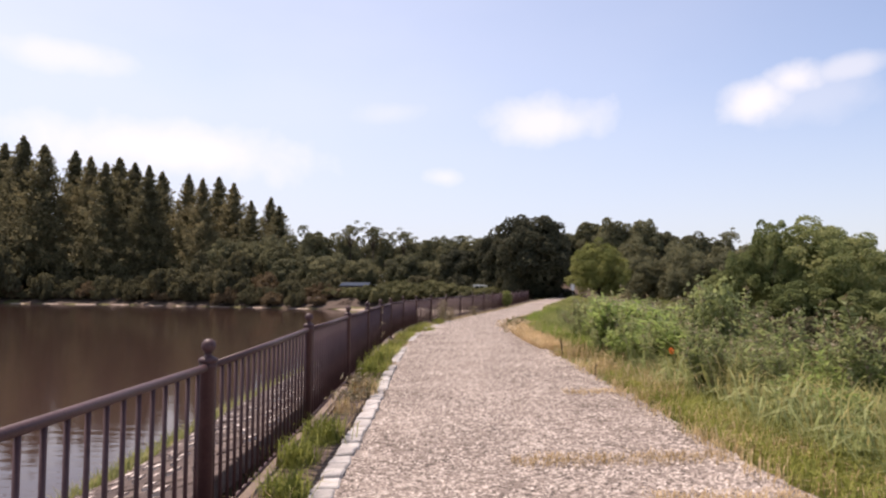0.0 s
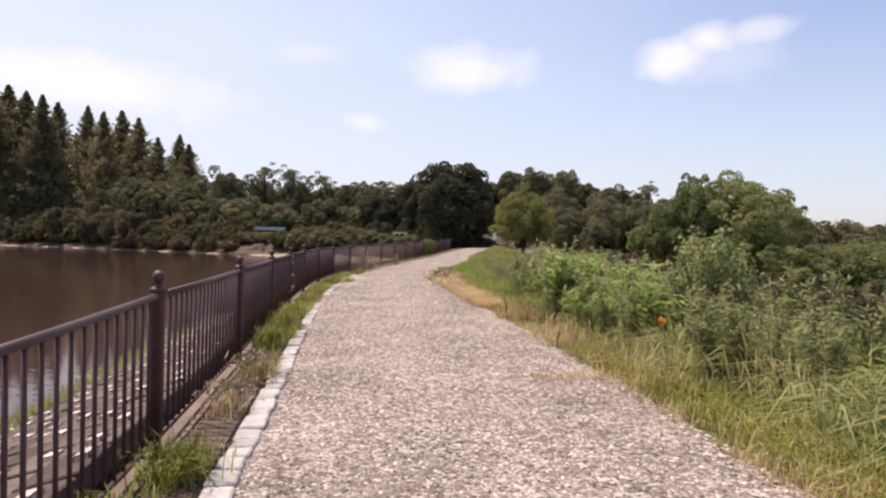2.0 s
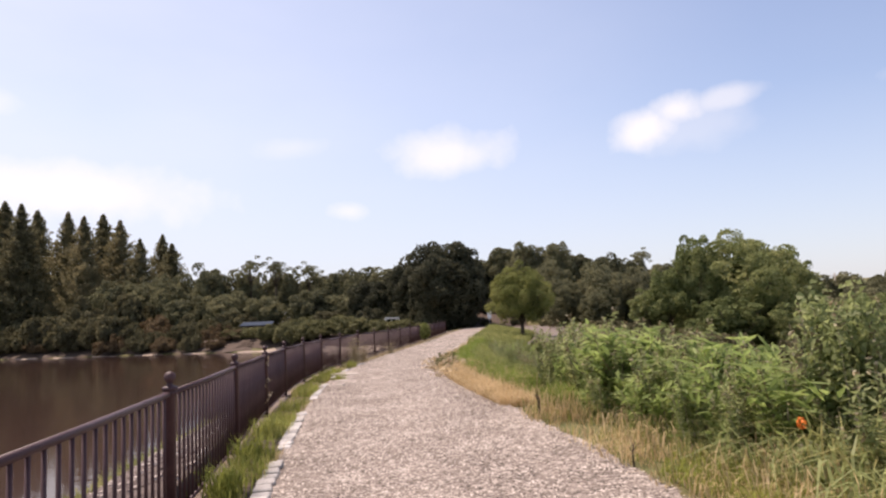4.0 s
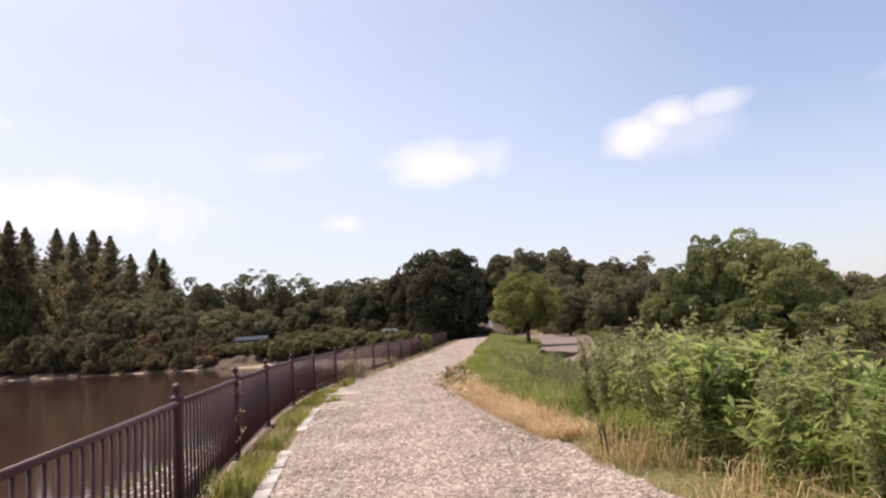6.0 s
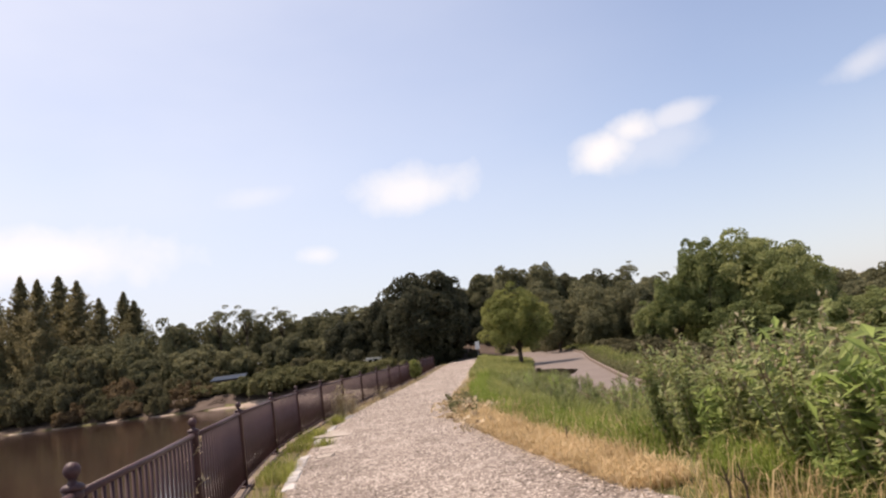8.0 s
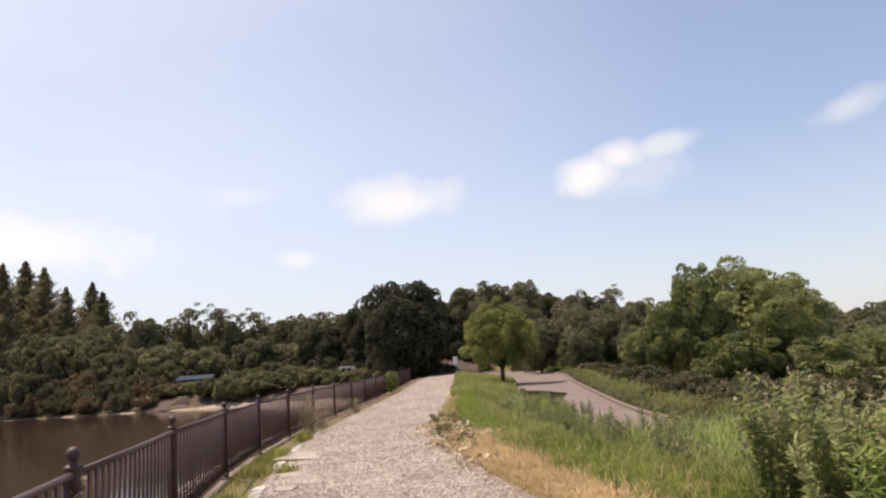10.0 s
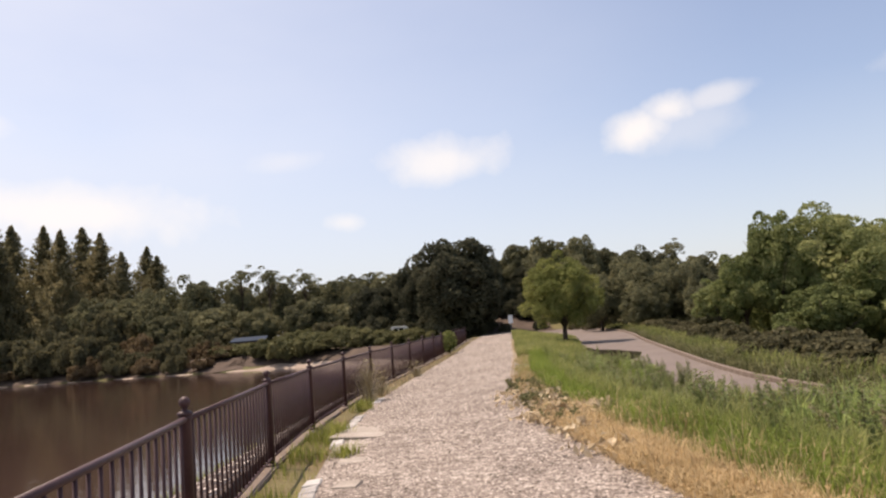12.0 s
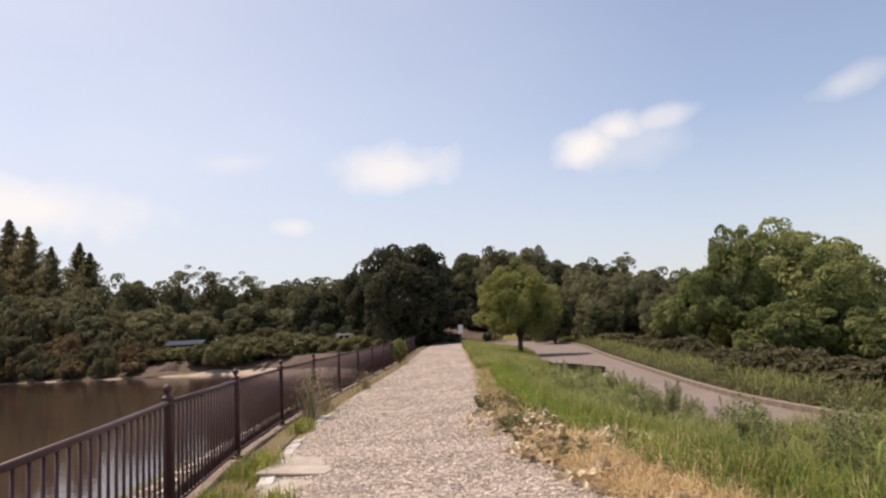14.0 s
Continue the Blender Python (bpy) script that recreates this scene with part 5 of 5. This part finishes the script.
# ---------------------------------------------------------------- pieces: slabs, kerbs, pavers, revetment, gravel
def slabs():
    r = random.Random(4)
    for x, y, sx, sy in ((-0.45, 26.4, 0.80, 1.2), (-0.55, 25.2, 0.62, 0.5), (-0.62, 24.0, 0.34, 0.25), (-0.66, 22.6, 0.30, 0.22), (-0.80, 17.7, 0.40, 0.14)):
        ob = part("concrete_slab", box_mesh("concrete_slab", sx, sy, 0.06, M_CONCRETE, 0.01, 0.04, int(y * 10)))
        ob.matrix_world = pose(x, y, float(surface_z(x, y)) - 0.012, 0, 0, r.uniform(-35, 35))
        tagged(ob, "pale worn slab bedded flush in the gravel path", "slab", "slabs in the gravel")


slabs()


def kerb():
    r = random.Random(6)
    root = tagged(part("kerb", strip("kerb", lambda y: Ll(y) - 0.10, lambda y: Ll(y) + 0.03, np.arange(-12, 60, 0.5), lambda x, y: path_z(y) - 0.02, 1, M_SOIL)),
                  "row of pale granite setts edging the path", "kerb", kind="structure")
    meshes = [box_mesh("kerb_stone", 0.165, ln, 0.12, M_GRANITE, 0.012, 0.014, i) for i, ln in enumerate((0.20, 0.24, 0.28, 0.22, 0.31))]
    lens = (0.20, 0.24, 0.28, 0.22, 0.31)
    y = -6.0
    while y < 46:
        i = r.randrange(5)
        yc = y + lens[i] / 2
        dx = float(Ll(yc + 0.2) - Ll(yc - 0.2)) / 0.4
        x = float(Ll(yc)) - 0.015 + r.uniform(-0.010, 0.010)
        sunk = 0.0 if yc < 13 else 0.06 if math.sin(yc * 1.1) > 0.35 or yc > 32 else 0.014
        part("kerb_stone", meshes[i], root, m=pose(x, yc, float(path_z(yc)) - 0.03 - sunk + r.uniform(-0.014, 0.006), r.uniform(-1.5, 1.5), r.uniform(-2.5, 2.5), -math.degrees(math.atan(dx)) + r.uniform(-2, 2)))
        y += lens[i] + r.uniform(0.004, 0.022)
    # road kerb
    root = tagged(part("road_kerb", strip("road_kerb", lambda y: at(T_ROAD_R, y) - 0.12, lambda y: at(T_ROAD_R, y) + 0.02, np.arange(0, 90, 0.5), lambda x, y: road_z(y) + 0.02, 1, M_FOOT)),
                  "pale concrete kerb along the service road", "kerb", kind="structure")
    me = box_mesh("kerb_block", 0.15, 0.59, 0.20, M_FOOT, 0.015)
    y = 26.0
    while y < 86:
        yc = y + 0.3
        dx = float(at(T_ROAD_R, yc + 0.2) - at(T_ROAD_R, yc - 0.2)) / 0.4
        part("kerb_block", me, root, m=pose(float(at(T_ROAD_R, yc)) - 0.05, yc, float(road_z(yc)) + 0.02, 0, 0, -math.degrees(math.atan(dx))))
        y += 0.6 / math.sqrt(1 + dx * dx)


kerb()


def footing_and_revetment():
    r = random.Random(12)
    # low concrete footing under the fence
    v, f = [], []
    ys = np.arange(-8, 80, 0.5)
    for y in ys:
        x, z = float(fence_x(y)), float(fence_z(y))
        for dx, dz in ((-0.09, -0.30), (-0.09, 0.005), (0.08, 0.012), (0.09, -0.12)):
            v.append((x + dx, y, z + dz - 0.01 + 0.006 * math.sin(y * 3.1 + dx)))
    f = [(j * 4 + i, j * 4 + i + 1, (j + 1) * 4 + i + 1, (j + 1) * 4 + i) for j in range(len(ys) - 1) for i in range(3)]
    tagged(part("fence_footing", mesh_from("fence_footing", v, f, M_FOOT)), "low weathered concrete footing under the fence", "footing", kind="structure")
    # dark pavers of the strip
    strip_root = bpy.data.objects["soil_strip"]
    pav = [box_mesh("paver", 0.40, 0.10, 0.06, M_PAVER, 0.008, 0.004, i) for i in range(3)]
    y = 1.5
    while y < 15:
        x = float(Ll(y)) - 0.29
        part("paver", r.choice(pav), strip_root, m=pose(x, y, float(path_z(y)) - 0.05 + r.uniform(-0.006, 0.004), r.uniform(-2, 2), 0, r.uniform(-1.5, 1.5)))
        y += 0.113
    # stepped blocks on the slope down to the water
    me = []
    for i in range(4):
        blk = bmesh.new()
        # the small pale cube is added to paint the block's sunlit top edge
        for (sx, sy, sz), (ox, oy, oz), slot in (((0.36, 0.46, 0.14), (0, 0, 0), 0), ((0.10, 0.15, 0.05), (0.06 + 0.02 * (i - 1), 0.05 * (i - 1.5), 0.078 if i != 2 else 0.02), 1)):
            got = bmesh.ops.create_cube(blk, size=1)["verts"]
            bmesh.ops.scale(blk, vec=(sx, sy, sz), verts=got)
            bmesh.ops.translate(blk, vec=(ox, oy, oz), verts=got)
            for fc in {q for v in got for q in v.link_faces}:
                fc.material_index = slot
        bmesh.ops.bevel(blk, geom=blk.edges[:], offset=0.010, segments=1, affect="EDGES")
        one = bm_mesh("revetment_block", blk, M_BLOCK)
        one.materials.append(M_LIT_EDGE_AND_BEAM)
        me.append(one)
    base = tagged(part("revetment", strip("revetment", lambda y: fence_x(y) - 3.6, lambda y: fence_x(y) - 0.16, np.arange(-8, 70, 0.5), lambda x, y: path_z(y) + 0.02 - (at(T_LEFT, y) - 0.85 - x) / 2.1, 6, M_PAVER, 0, 0, 0.01, 9)),
                  "sloping revetment of brown concrete blocks down to the water", "revetment", kind="structure")
    v = []
    ys = np.arange(-8, 15, 0.5)
    for y in ys:
        for dx, dz in ((-3.62, -0.30), (-3.60, 0.055), (-3.36, 0.065), (-3.34, -0.30)):
            v.append((float(fence_x(y)) + dx, y, WATER_Z + dz + 0.008 * math.sin(y * 2.3)))
    f = [(j * 4 + i, j * 4 + i + 1, (j + 1) * 4 + i + 1, (j + 1) * 4 + i) for j in range(len(ys) - 1) for i in range(3)]
    tagged(part("toe_beam", mesh_from("toe_beam", v, f, M_LIT_EDGE_AND_BEAM)), "pale concrete beam at the revetment's foot along the waterline", "kerb", kind="structure")
    rest = []
    for row in range(9):
        y = -4.0 + (row % 2) * 0.26
        while y < 46:
            d = 0.30 + 0.385 * row
            x = float(fence_x(y)) - d
            z = float(path_z(y)) + 0.05 - (float(Ll(y)) - 0.85 - x) / 2.1
            m = pose(x, y, z, r.uniform(-1.5, 1.5), -17 + r.uniform(-3, 3), r.uniform(-1.5, 1.5))
            if 4.0 < y < 19.5:
                part("revetment_block", r.choice(me), base, m=m)
            else:
                rest.append(m)
            y += 0.515 + r.uniform(-0.01, 0.02)
    src = me[0]
    sv = np.array([v.co[:] for v in src.vertices])
    sf = [tuple(p.vertices) for p in src.polygons]
    V, F = [], []
    for i, m in enumerate(rest):
        a = np.array(m)
        V.append(sv @ a[:3, :3].T + a[:3, 3])
        F += [tuple(k + i * len(sv) for k in q) for q in sf]
    joined = mesh_from("revetment_blocks", np.concatenate(V), F, M_BLOCK)
    joined.materials.append(M_LIT_EDGE_AND_BEAM)
    joined.polygons.foreach_set("material_index", [p.material_index for p in src.polygons] * len(rest))
    ob = part("revetment_blocks", joined, base)
    ob["kind"] = "stuff"


footing_and_revetment()


def gravel():
    r = np.random.default_rng(15)
    n = 100000
    x, y = scatter(n, 1.0, 62, lambda y: Ll(y) + 0.05, lambda y: Rr(y) + 0.05, r, 1.0)
    z = surface_z(x, y) + 0.002
    s = (0.010 + 0.015 * r.random(n) ** 2)[:, None] * (1 + 0.014 * np.maximum(0, y - 10))[:, None]
    a = r.uniform(0, 6.28, n)
    ca, sa = np.cos(a), np.sin(a)
    corners = np.array([[1, 0.2, 0], [0.1, 0.75, 0], [-0.9, 0.1, 0], [-0.1, -0.7, 0], [0.1, 0.05, 0.75]])
    V = np.empty((n, 5, 3))
    for i, c in enumerate(corners):
        j = r.uniform(0.7, 1.3, (n, 2))
        px, py = c[0] * j[:, 0], c[1] * j[:, 1]
        V[:, i, 0] = x + s[:, 0] * (px * ca - py * sa)
        V[:, i, 1] = y + s[:, 0] * (px * sa + py * ca)
        V[:, i, 2] = z + s[:, 0] * (c[2] * r.uniform(0.2, 0.5, n) - (0.1 if c[2] == 0 else 0))
    b = 5 * np.arange(n)
    F = np.concatenate([np.stack([b + i, b + (i + 1) % 4, b + 4], 1) for i in range(4)])
    tagged(part("gravel", mesh_from("gravel", V.reshape(-1, 3), F, M_CHIP)), "loose pinkish grey and brown gravel on the path", "gravel", kind="stuff")


gravel()
